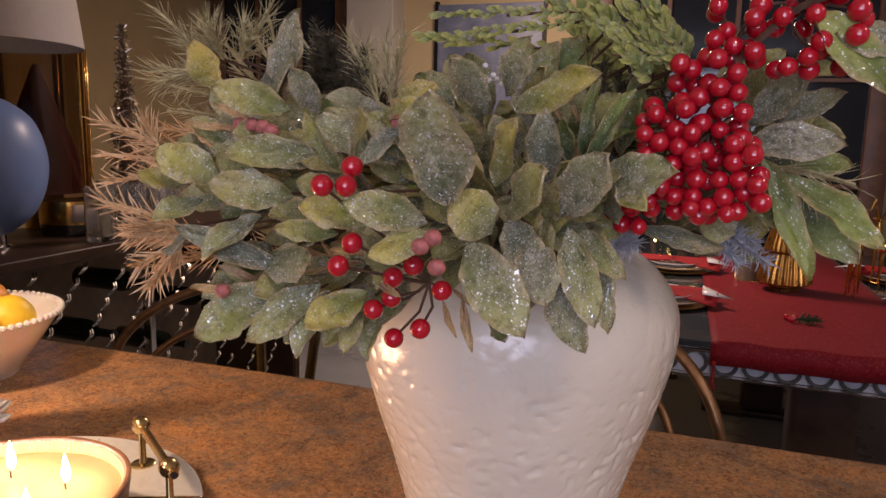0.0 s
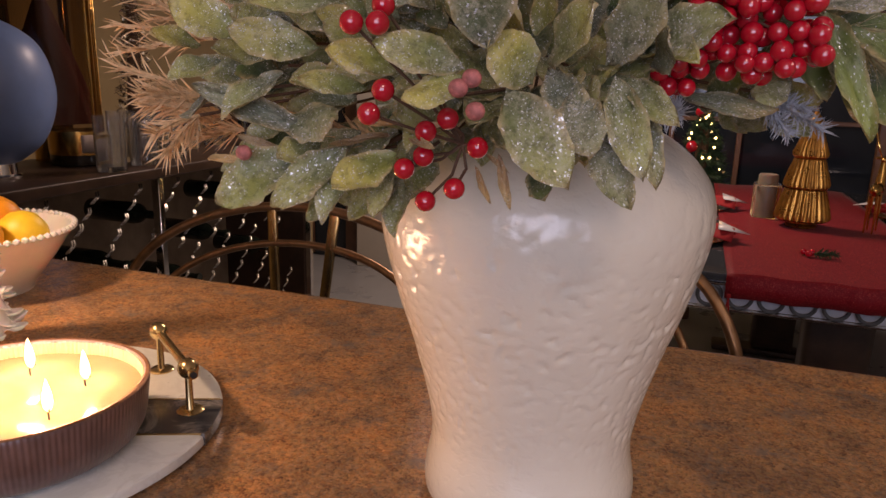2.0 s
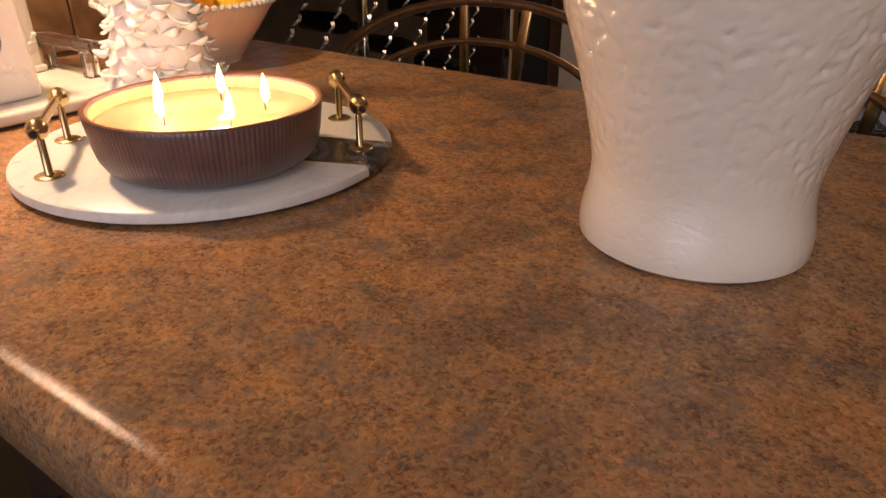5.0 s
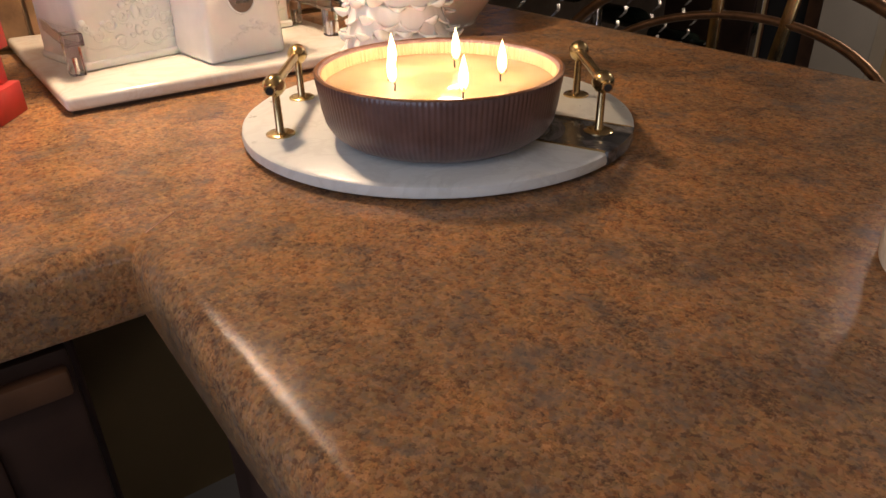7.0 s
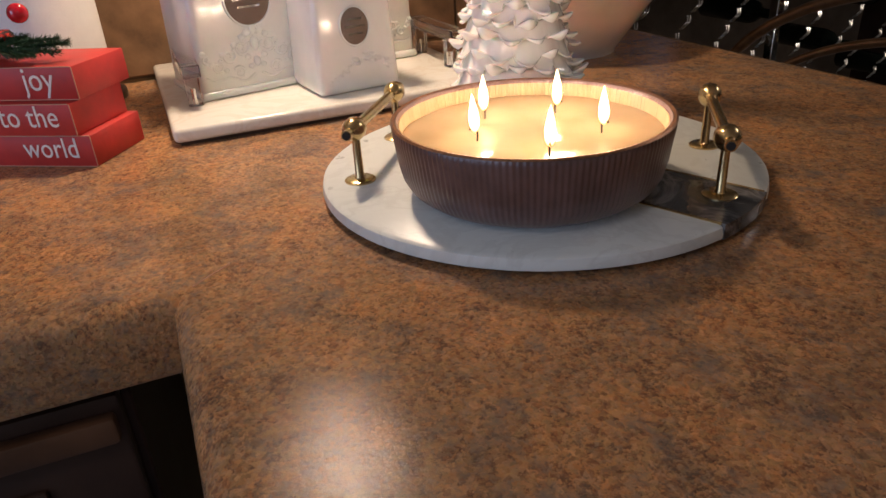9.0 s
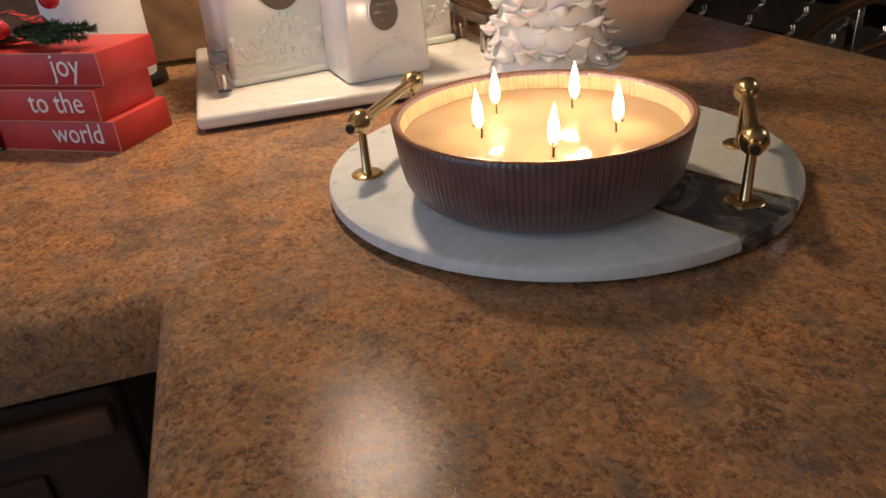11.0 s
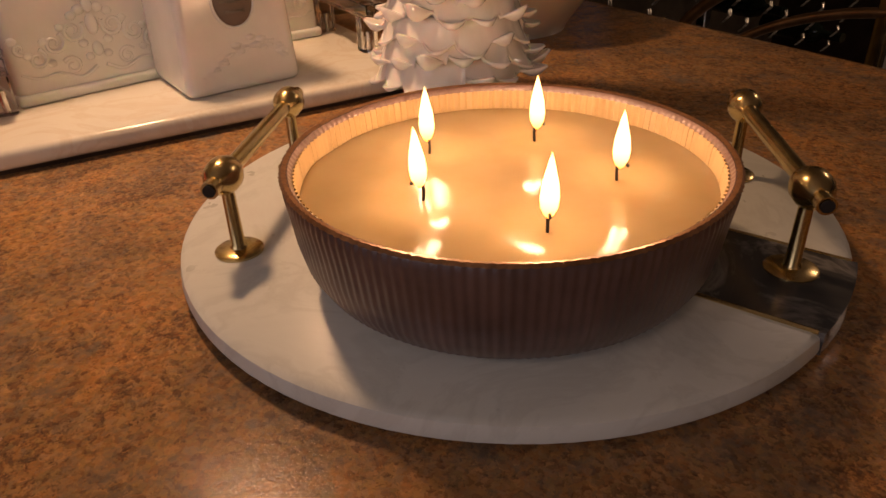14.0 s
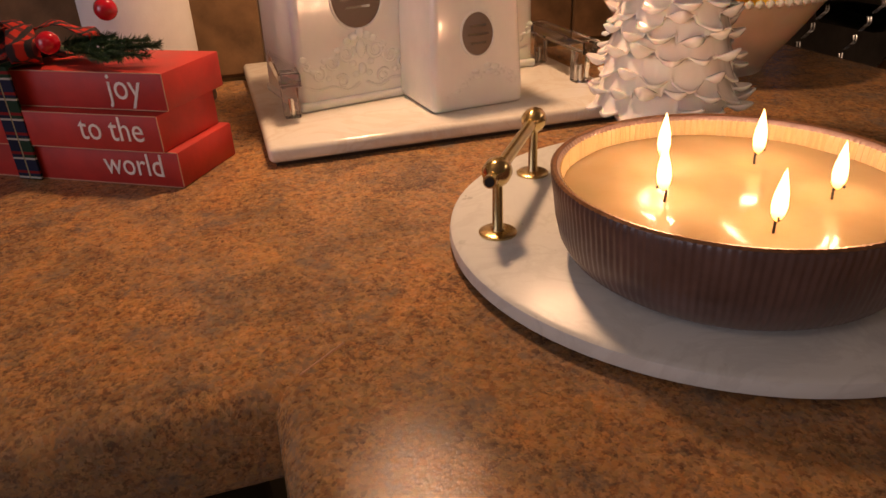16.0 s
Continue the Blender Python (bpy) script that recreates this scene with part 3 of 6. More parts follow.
def canister(at, turn, w, d, h, oval, label, small=False):
    """A glazed jar with flared foot, raised ornament and a pewter badge; its face looks along +x."""
    c = thing("canister", at, label, "canister", "white canisters", turn)
    bm = box(-d, 0, -w / 2, w / 2, 0, h, 0.008, 4)
    for v in bm.verts:
        f = 1 + 0.05 * max(0, 1 - v.co.z / 0.02) - (0.10 if small else 0.02) * v.co.z / h
        v.co.x, v.co.y = (v.co.x + d / 2) * f - d / 2, v.co.y * f
    part("body", bm, WHITE_GLAZE, c)
    if not small:
        part("foot", box(-d - 0.003, 0.0045, -w / 2 - 0.004, w / 2 + 0.004, 0.0, 0.010, 0.004, 3), WHITE_GLAZE, c)
        tagged(part("ornament", scroll(bmesh.new(), 0, 0.038, w / 0.108, 0.0016), WHITE_GLAZE, c, "raised scroll ornament"), kind="stuff")
    else:
        veins = bmesh.new()
        rng = random.Random(5)
        for k in range(46):
            u = rng.uniform(-1, 1)
            ball(rng.uniform(0.002, 0.0042), (-0.0005, u * w * 0.40, 0.026 + 0.012 * math.sin(2.6 * u + 0.8) + rng.uniform(-0.004, 0.006)), 1, veins, (0.45, 1.4, 0.8))
        tagged(part("ornament", veins, WHITE_GLAZE, c, "raised rocaille ornament"), kind="stuff")
    zc, ry, rz = (0.072, 0.0165, 0.020) if small else (0.104, 0.026, 0.028)
    tilt = -2.6 if small else -0.6
    lab = part("badge", lathe([(0, 0.0018), (0.9, 0.0018), (1.0, 0.0008), (1.0, 0)], 40), METAL_BADGE, c, "worn pewter oval badge",
               m=pose(0.0012 - (0.0035 if small else 0.001), 0, zc, 0, 90 + tilt, 0) @ Matrix.Diagonal((rz, ry, 1, 1)))
    part("bezel", tube([(rz * 1.05 * math.cos(t * math.pi / 20), ry * 1.05 * math.sin(t * math.pi / 20), 0.001) for t in range(40)], 0.0014, 6, True), WHITE_GLAZE, c,
         m=pose(0.0008 - (0.0035 if small else 0.001), 0, zc, 0, 90 + tilt, 0))
    for k in range(3):
        wbar = ry * (0.9 - 0.25 * abs(k - 1))
        part("lettering", box(-0.0007, 0.0007, -wbar / 1.3, wbar / 1.3, -0.0012, 0.0012), CHROME, c, "unreadable raised lettering", m=pose(0.0032 - (0.0035 if small else 0.001), 0, zc + (k - 1) * 0.008, 0, tilt, 0))
    if not small:
        part("lid", box(-d - 0.002, 0.002, -w / 2 - 0.002, w / 2 + 0.002, h + 0.0005, h + 0.02, 0.006, 3), WHITE_GLAZE, c)
    else:
        part("lid", box(-d + 0.004, -0.004, -w / 2 + 0.004, w / 2 - 0.004, h + 0.0005, h + 0.012, 0.004, 3), WHITE_GLAZE, c)
    return c


canister((-0.862, 0.574, BT), 12, 0.135, 0.11, 0.235, True, "tall white glazed canister with scrolls and a pewter badge")
canister((-0.788, 0.675, BT), 6, 0.098, 0.098, 0.150, False, "smaller white glazed canister with round pewter badge", True)
canister((-0.925, 0.738, BT), 6, 0.115, 0.10, 0.200, True, "white glazed canister with scrolls standing behind another")

# ---- ceramic tree ----
def fir(R, H, tiers, per):
    """A glazed fir on a slim foot: close rows of small pointed leaves whose tips curl up."""
    b = bmesh.new()
    rng = random.Random(11)
    lathe([(0, 0.002), (0.040, 0.0), (0.041, 0.010), (R * 0.72, 0.020), (R * 0.62, H * 0.35), (R * 0.38, H * 0.68), (0.007, H * 0.96), (0, H)], 40, bm=b)
    for t in range(tiers):
        f = t / tiers
        z = 0.017 + (H - 0.040) * f
        r = R * (1 - f) ** 0.92 + 0.004
        n = max(5, int(per * (1 - f * 0.70)))
        size = 0.042 * (1 - 0.35 * f)
        lift = [rng.uniform(0.7, 1.5) for _ in range(n)]
        push = [rng.uniform(-0.09, 0.07) for _ in range(n)]
        sway = [rng.uniform(-0.005, 0.007) for _ in range(n)]
        phase = (t % 2) * 0.5 + rng.uniform(-0.15, 0.15)
        cols = n * 12
        rows = []
        for i in range(8):
            u = i / 7
            row = []
            for k in range(cols):
                x = k / 12 + phase
                leaf, w = int(x) % n, abs(x % 1 - 0.5) * 2
                c = (1 - w * w) ** 1.1
                fold = 0.5 + 0.5 * math.cos(math.pi * w)
                out = r * (0.74 + 0.11 * u ** 0.8 + (0.15 + push[leaf]) * u ** 2.2 * c) + 0.006 * fold * u
                zz = z + sway[leaf] * u + size * (0.78 - (0.45 + 0.55 * c) * u + lift[leaf] * 0.55 * c * u ** 4)
                a = 2 * math.pi * (k + rng.uniform(-0.12, 0.12) * (i > 3)) / cols
                row.append(b.verts.new((out * math.cos(a), out * math.sin(a), max(0.001, zz))))
            rows.append(row)
        for p, q in zip(rows, rows[1:]):
            for k in range(cols):
                b.faces.new((p[k], p[(k + 1) % cols], q[(k + 1) % cols], q[k]))
    return b


tree_ob = solid("ceramic_tree", fir(0.0665, 0.36, 20, 15), SOFT_GLAZE, "white glazed ceramic fir tree figurine", "christmas decoration", (-0.703, 0.828, TOP))
tm = tree_ob.modifiers.new("thick", "SOLIDIFY")
tm.thickness = 0.0022

# ---- fruit bowl ----
bowl = thing("fruit_bowl", (-0.910, 1.022, TOP), "white ceramic bowl with beaded rim", "bowl")
part("body", lathe([(0, 0.004), (0.062, 0.003), (0.066, 0.0), (0.072, 0.0), (0.074, 0.006), (0.086, 0.022), (0.107, 0.050), (0.124, 0.076), (0.134, 0.090), (0.136, 0.092), (0.131, 0.092), (0.118, 0.073), (0.098, 0.048), (0.07, 0.022), (0, 0.012)], 72), WHITE_GLAZE, bowl)
rim = bmesh.new()
for k in range(74):
    a = 2 * math.pi * k / 74
    ball(0.0052, (0.134 * math.cos(a), 0.134 * math.sin(a), 0.0925), 1, rim)
part("beaded_rim", rim, WHITE_GLAZE, bowl, "beaded rim")


def fruit(at, r, mat, name, label, lemon=False):
    prof = [(0, -r), (r * 0.35, -r * 0.95), (r * 0.72, -r * 0.68), (r * 0.95, -r * 0.3), (r, 0), (r * 0.94, r * 0.33), (r * 0.72, r * 0.68), (r * 0.38, r * 0.93), (r * 0.1, r * (1.08 if lemon else 0.975)), (0, r * (1.12 if lemon else 0.95))]
    ob = solid(name, lathe(prof, 32), mat, label, "fruit", at, "fruits in the bowl")
    ob.rotation_euler = (random.uniform(0.9, 1.7) if lemon else random.uniform(-0.5, 0.5), random.uniform(-0.5, 0.5), random.uniform(0, 6))
    return ob


fruit((-0.958, 1.000, TOP + 0.085), 0.047, ORANGE, "orange", "ripe orange in the white bowl")
fruit((-0.866, 0.976, TOP + 0.090), 0.050, ORANGE, "orange", "ripe orange in the white bowl")
fruit((-0.858, 1.062, TOP + 0.080), 0.036, LEMON, "lemon", "yellow lemon in the white bowl", True)
fruit((-0.946, 1.088, TOP + 0.085), 0.042, ORANGE, "orange", "ripe orange in the white bowl")

# ---- book stack of painted blocks ----
def text_mesh(word, size):
    cu = bpy.data.curves.new("word", "FONT")
    cu.body, cu.size, cu.align_x, cu.extrude, cu.resolution_u = word, size, "RIGHT", 0.0003, 3
    tmp = bpy.data.objects.new("word", cu)
    scene.collection.objects.link(tmp)
    me = bpy.data.meshes.new_from_object(tmp.evaluated_get(bpy.context.evaluated_depsgraph_get()))
    bpy.data.objects.remove(tmp)
    me.materials.clear(), me.materials.append(WHITE_INK)
    return me


def plaid():
    m = Mat("tartan_ribbon", 0.8, 0, (0.1, 0.1, 0.1), spec=0.2)
    v = m.coords()
    def bars(axis, scale, off, lo, hi):
        w = m.node("ShaderNodeTexWave", Scale=scale)
        w.bands_direction = axis
        w.inputs["Phase Offset"].default_value = off
        m.link(v, w.inputs["Vector"])
        return m.ramp(w.outputs["Fac"], [(lo, (0, 0, 0)), (hi, (1, 1, 1))])
    c = m.mix(bars("X", 12, 0, 0.45, 0.55), (0.008, 0.012, 0.030), (0.010, 0.036, 0.020))
    c = m.mix(bars("Z", 9, 1, 0.55, 0.65), c, (0.012, 0.016, 0.042))
    c = m.mix(bars("Z", 18, 0.4, 0.93, 0.97), c, (0.20, 0.012, 0.012))
    c = m.mix(bars("Z", 18, 2.2, 0.965, 0.985), c, (0.40, 0.38, 0.34))
    c = m.mix(bars("X", 24, 0.5, 0.96, 0.985), c, (0.26, 0.22, 0.12))
    m.color(c).bump(m.noise(900, 2), 0.3, 0.0004)
    return m.m


def red_plaid():
    m = Mat("red_tartan_ribbon", 0.8, 0, (0.3, 0.02, 0.02), spec=0.2)
    v = m.coords()
    w1, w2 = m.node("ShaderNodeTexWave", Scale=30), m.node("ShaderNodeTexWave", Scale=30)
    w2.bands_direction = "Y"
    m.link(v, w1.inputs["Vector"]), m.link(v, w2.inputs["Vector"])
    c = m.mix(m.ramp(w1.outputs["Fac"], [(0.55, (0, 0, 0)), (0.7, (1, 1, 1))]), (0.42, 0.0285, 0.018), (0.02, 0.018, 0.02))
    c = m.mix(m.ramp(w2.outputs["Fac"], [(0.62, (0, 0, 0)), (0.75, (0.8, 0.8, 0.8))]), c, (0.03, 0.018, 0.02))
    m.color(c)
    return m.m


TARTAN, RED_TARTAN = plaid(), red_plaid()
BOOK = (-0.731, 0.390)
TURN = 57.5
bookset = []
L, W, T = 0.215, 0.085, 0.0315
for k, (word, dx, dy, size, inset) in enumerate((("world", 0, 0, 0.0285, 0.0150), ("to the", -0.009, -0.004, 0.0295, 0.0145), ("joy", -0.005, 0.008, 0.0315, 0.021))):
    b = thing("wooden_book", (*BOOK, TOP + k * T), "red painted wooden block lettered %s in a tied stack" % word, "decorative book", "red block stack", TURN)
    bookset.append(b)
    part("block", box(-L + dx, dx, dy, W + dy, 0.0003, T - 0.0003, 0.0012, 2), RED_PAINT, b)
    for (y, z) in ((dy, 0.0006), (dy, T - 0.0006)):
        part("worn_edge", tube([(-L + dx + 0.001, y + 0.0002, z), (dx - 0.001, y + 0.0002, z)], 0.0005, 5), RAW_EDGE, b, "chipped pale edge")
    for z0, z1 in ((0.001, T - 0.001),):
        part("worn_edge", tube([(dx - 0.0002, dy + 0.0002, z0), (dx - 0.0002, dy + 0.0002, z1)], 0.0005, 5), RAW_EDGE, b, "chipped pale edge")
    part("lettering", text_mesh(word, size), WHITE_INK, b, "white lettering", m=pose(dx - inset, dy - 0.0004, T * 0.30, 90, 0, 0) @ Matrix.Diagonal((0.86, 1, 1, 1)), smooth=False)

ribbon = thing("ribbon", (*BOOK, TOP), "dark tartan ribbon tied round the red blocks", "ribbon", turn=TURN)
rx = -0.152
part("band", box(rx - 0.012, rx + 0.012, -0.0055, -0.0025, 0.0005, 3 * T + 0.006, 0.0006, 1), TARTAN, ribbon)
part("band", box(rx - 0.012, rx + 0.012, -0.0055, W + 0.006, 3 * T + 0.0035, 3 * T + 0.006, 0.0006, 1), TARTAN, ribbon)


def loop(bm, cx, cy, cz, length, turn, width=0.024):
    """A soft loop of ribbon."""
    ca, sa = math.cos(turn), math.sin(turn)
    prev = None
    for k in range(25):
        a = 2 * math.pi * k / 24
        u = length * (0.5 - 0.5 * math.cos(a))
        h = 0.013 * math.sin(a) * (1 + 0.2 * math.sin(2 * a)) + 0.012
        w = width * (0.4 + 0.6 * math.sin(a / 2))
        cur = [bm.verts.new((cx + u * ca - s * w / 2 * sa, cy + u * sa + s * w / 2 * ca, cz + h + 0.002 * math.sin(5 * a + s))) for s in (-1, -0.33, 0.33, 1)]
        if prev:
            for i in range(3):
                bm.faces.new((prev[i], prev[i + 1], cur[i + 1], cur[i]))
        prev = cur
    return bm


bow = bmesh.new()
for ln, an in ((0.060, 0.3), (0.058, 2.7), (0.05, 4.4), (0.045, 5.4)):
    loop(bow, rx, 0.035, 3 * T + 0.006, ln, an)
bw = part("bow", bow, RED_TARTAN, ribbon, "red tartan bow")
so = bw.modifiers.new("thick", "SOLIDIFY")
so.thickness = 0.0008
NEEDLE = make_plain("fir_green", (0.022, 0.062, 0.022), 0.6, 0, 0.4, 80, 0)
BERRY = make_plain("red_berry", (0.46, 0.007, 0.018), 0.14, 0, 0.15, 30, 0, coat=0.8, coat_rough=0.05)
WOOD_STEM = make_plain("brown_stem", (0.10, 0.052, 0.028), 0.8, 0, 0.4, 80, 0.3)


def fir_twig(p, q, bm=None, length=0.016, count=90, droop=0.0, rng=random.Random(3), thick=0.0005, spread=0.75):
    """A twig set all round with flat needles."""
    b = bm or bmesh.new()
    p, q = Vector(p), Vector(q)
    d = (q - p).normalized()
    u = d.orthogonal().normalized()
    v = d.cross(u)
    tube([p, (p + q) / 2 + Vector((0, 0, 0.002)), q], 0.0010, 5, bm=b)
    for k in range(count):
        f = k / count
        base = p.lerp(q, f)
        a = rng.uniform(0, 2 * math.pi)
        side = u * math.cos(a) + v * math.sin(a)
        s = spread * rng.uniform(0.5, 1.35)
        tip = base + (d * (1 - s * 0.6) + side * s).normalized() * length * rng.uniform(0.7, 1.1) * (1 - 0.35 * f)
        w = d.cross(side) * thick
        x, y, z = b.verts.new(base - w), b.verts.new(base + w), b.verts.new(tip)
        m = b.verts.new(base.lerp(tip, 0.55) + side.cross(w).normalized() * thick)
        b.faces.new((x, y, m)), b.faces.new((y, z, m)), b.faces.new((z, x, m))
    return b


sprig = thing("greenery_pick", (*BOOK, TOP + 3 * T), "green fir sprig with red berries on the red blocks", "christmas decoration", turn=TURN)
tw = bmesh.new()
for a, b in (((-0.11, 0.030, 0.014), (-0.024, 0.022, 0.010)), ((-0.090, 0.030, 0.016), (-0.040, 0.046, 0.018)), ((-0.10, 0.03, 0.014), (-0.056, 0.010, 0.009)), ((-0.07, 0.026, 0.013), (-0.022, 0.036, 0.016)), ((-0.115, 0.034, 0.016), (-0.075, 0.050, 0.020)), ((-0.085, 0.026, 0.013), (-0.045, 0.014, 0.010))):
    fir_twig(a, b, tw, 0.0115, 330, thick=0.0007, spread=0.6)
part("fir_sprig", tw, NEEDLE, sprig, smooth=False)
for x, y, z, r in ((-0.076, 0.050, 0.042, 0.0095), (-0.106, 0.010, 0.022, 0.0095)):
    part("berry", ball(r, (0, 0, 0), 3), BERRY, sprig, "glossy red berry", m=pose(x, y, z))

# ---- paper towel roll and bottle behind the blocks ----
roll = thing("paper_towel_roll", (-1.035, 0.355, TOP), "white paper towel roll on its stand", "paper towel")
part("paper", lathe([(0.02, 0.012), (0.058, 0.012), (0.0585, 0.02), (0.0585, 0.27), (0.058, 0.278), (0.02, 0.278)], 48), make_plain("white_paper", (0.80, 0.79, 0.77), 0.9, 0, 0.03, 60, 0.3), roll)
part("stand", lathe([(0, 0), (0.07, 0), (0.07, 0.008), (0.065, 0.011), (0.008, 0.012), (0.007, 0.30), (0.012, 0.305), (0.010, 0.318), (0, 0.32)], 40), STEEL, roll)


# ---- bar stools behind the peninsula ----
def stool(cx, y, label, r=0.375):
    s = thing("bar_stool", (cx, y, 0), label, "bar stool", "bar stools")
    part("seat", lathe([(0, 0.60), (0.19, 0.60), (0.205, 0.615), (0.205, 0.635), (0.19, 0.652), (0, 0.658)], 40), DARK_WOOD, s, "dark padded seat")

    def arch(r, top):
        pts = []
        for k in range(33):
            a = math.pi * k / 32
            pts.append((r * math.cos(a), 0.17 - 0.10 * abs(math.cos(a)) ** 2.2, 0.62 + (top - 0.62) * math.sin(a) ** 0.62))
        return pts

    part("back_rail", tube(arch(r, 0.965), 0.0105, 10), STOOL_METAL, s)
    part("back_rail", tube(arch(r - 0.075, 0.885), 0.008, 10), STOOL_METAL, s)
    for x0, x1, t in ((-0.083, -0.078, 0.960), (0.120, 0.023, 0.952)):
        part("slat", box(-0.011, 0.011, -0.005, 0.005, 0, t - 0.64, 0.003, 2), BRASS, s, m=Matrix.Translation((x1, 0.165, 0.64)) @ Matrix.Shear("XY", 4, ((x0 - x1) / (t - 0.64), 0)))
    for x, yy in ((-0.15, -0.15), (0.15, -0.15), (-0.15, 0.15), (0.15, 0.15)):
        part("leg", tube([(x, yy, 0.605), (x * 1.35, yy * 1.35, 0.0)], 0.012, 10), STOOL_METAL, s)
    part("footrest", tube([(0.185 * math.cos(k * math.pi / 16) * 1.28, 0.185 * math.sin(k * math.pi / 16) * 1.28, 0.26) for k in range(32)], 0.008, 8, True), STOOL_METAL, s)
    return s


stool(-0.70, 1.43, "bronze metal bar stool with wide arched open back", 0.42)
stool(-0.060, 1.43, "bronze metal bar stool with arched open back", 0.235)

# ---- dining table with the red runner ----
RUNNER = Mat("red_lurex_cloth", 0.55, 0, (0.30, 0.012, 0.018), sheen=0.05, spec=0.15)
_v = RUNNER.coords((6, 1.5, 6))
_n = RUNNER.noise(60, 4, 0.8, _v)
RUNNER.color(RUNNER.ramp(_n, [(0.35, (0.11, 0.003, 0.006)), (0.58, (0.27, 0.008, 0.014)), (0.68, (0.55, 0.13, 0.09))])).bump(_n, 0.4, 0.001)
RUNNER = RUNNER.m
RED_CLOTH = make_plain("red_cloth", (0.34, 0.012, 0.014), 0.8, 0, 0.2, 60, 0.3)
GOLD = make_plain("gold_metal", (0.70, 0.42, 0.12), 0.22, 1.0, 0.15, 30, 0.05)
GOLD_LEAF = make_plain("gilded_glass", (0.55, 0.27, 0.06), 0.28, 0.9, 0.25, 40, 0.1)
TABLE_WHITE = make_plain("table_paint", (0.10, 0.105, 0.11), 0.35, 0.3)
PORCELAIN = make_plain("porcelain", (0.74, 0.73, 0.72), 0.2, 0, 0.03, 30, 0.02, coat=0.4)
TZ, TX0, TX1, TY0, TY1 = 0.752, -0.22, 1.25, 2.27, 4.1
table = thing("dining_table", (0, 0, 0), "dark dining table with pierced metal apron", "table")
part("tabletop", box(TX0, TX1, TY0, TY1, TZ - 0.022, TZ, 0.004, 2), make_plain("smoked_table_glass", (0.045, 0.05, 0.055), 0.12, 0, 0.1, 10, 0, coat=0.6), table)
for z in (TZ - 0.028, TZ - 0.098):
    part("apron_rail", box(TX0, TX1, TY0, TY0 + 0.016, z - 0.006, z, 0.001, 1), CHROME, table)
ring = finish(tube([(0.030 * math.cos(k * math.pi / 14), 0, 0.030 * math.sin(k * math.pi / 14)) for k in range(28)], 0.0055, 8, True), "apron_ring", TABLE_WHITE)
part("apron_panel", box(TX0 + 0.01, TX1 - 0.01, TY0 + 0.022, TY0 + 0.032, TZ - 0.098, TZ - 0.028, 0.001, 1), make_plain("pale_panel", (0.66, 0.70, 0.78), 0.4), table, "pale panel behind the rings")
for k in range(19):
    part("apron_ring", ring, TABLE_WHITE, table, m=pose(TX0 + 0.05 + 0.077 * k, TY0 + 0.008, TZ - 0.063))
for x, y in ((0.50, 2.5), (0.50, 3.8)):
    leg = part("leg", box(x - 0.09, x + 0.09, y - 0.05, y + 0.05, 0.03, TZ - 0.024, 0.02, 3), DARK_WOOD, table, "black pedestal leg")
    part("foot", box(x - 0.26, x + 0.26, y - 0.06, y + 0.06, 0, 0.03, 0.01, 2), DARK_WOOD, leg)


def runner():
    """The cloth: flat along the table, folding down over the near edge."""
    bm = bmesh.new()
    line = [(TY1 - 0.02, TZ + 0.003), (3.2, TZ + 0.004), (2.6, TZ + 0.003), (TY0 - 0.002, TZ + 0.004), (TY0 - 0.009, TZ - 0.003), (TY0 - 0.013, TZ - 0.03), (TY0 - 0.014, TZ - 0.062)]
    rows = []
    for y, z in line:
        rows.append([(0.175 + 0.58 * k / 24, y + (0.003 * math.sin(k * 1.7) if z < TZ - 0.01 else 0), z + (0.002 * math.sin(k * 0.9 + y * 5))) for k in range(25)])
    vs = [[bm.verts.new(p) for p in r] for r in rows]
    for a, b in zip(vs, vs[1:]):
        for k in range(24):
            bm.faces.new((a[k], a[k + 1], b[k + 1], b[k]))
    return bm


rn = solid("table_runner", runner(), RUNNER, "sparkling red table runner over the table edge", "table runner")
rn.modifiers.new("thick", "SOLIDIFY").thickness = 0.002
tassel = bmesh.new()
for k in range(16):
    a = k * 0.9
    tube([(0, 0, 0), (0.004 * math.cos(a), 0.004 * math.sin(a), -0.03), (0.008 * math.cos(a), 0.008 * math.sin(a), -0.075)], 0.0013, 5, bm=tassel)
ball(0.007, (0, 0, 0), 2, tassel)
solid("tassel", tassel, RED_CLOTH, "red tassel hanging from the runner corner", "tassel", (0.185, TY0 - 0.018, TZ - 0.055))


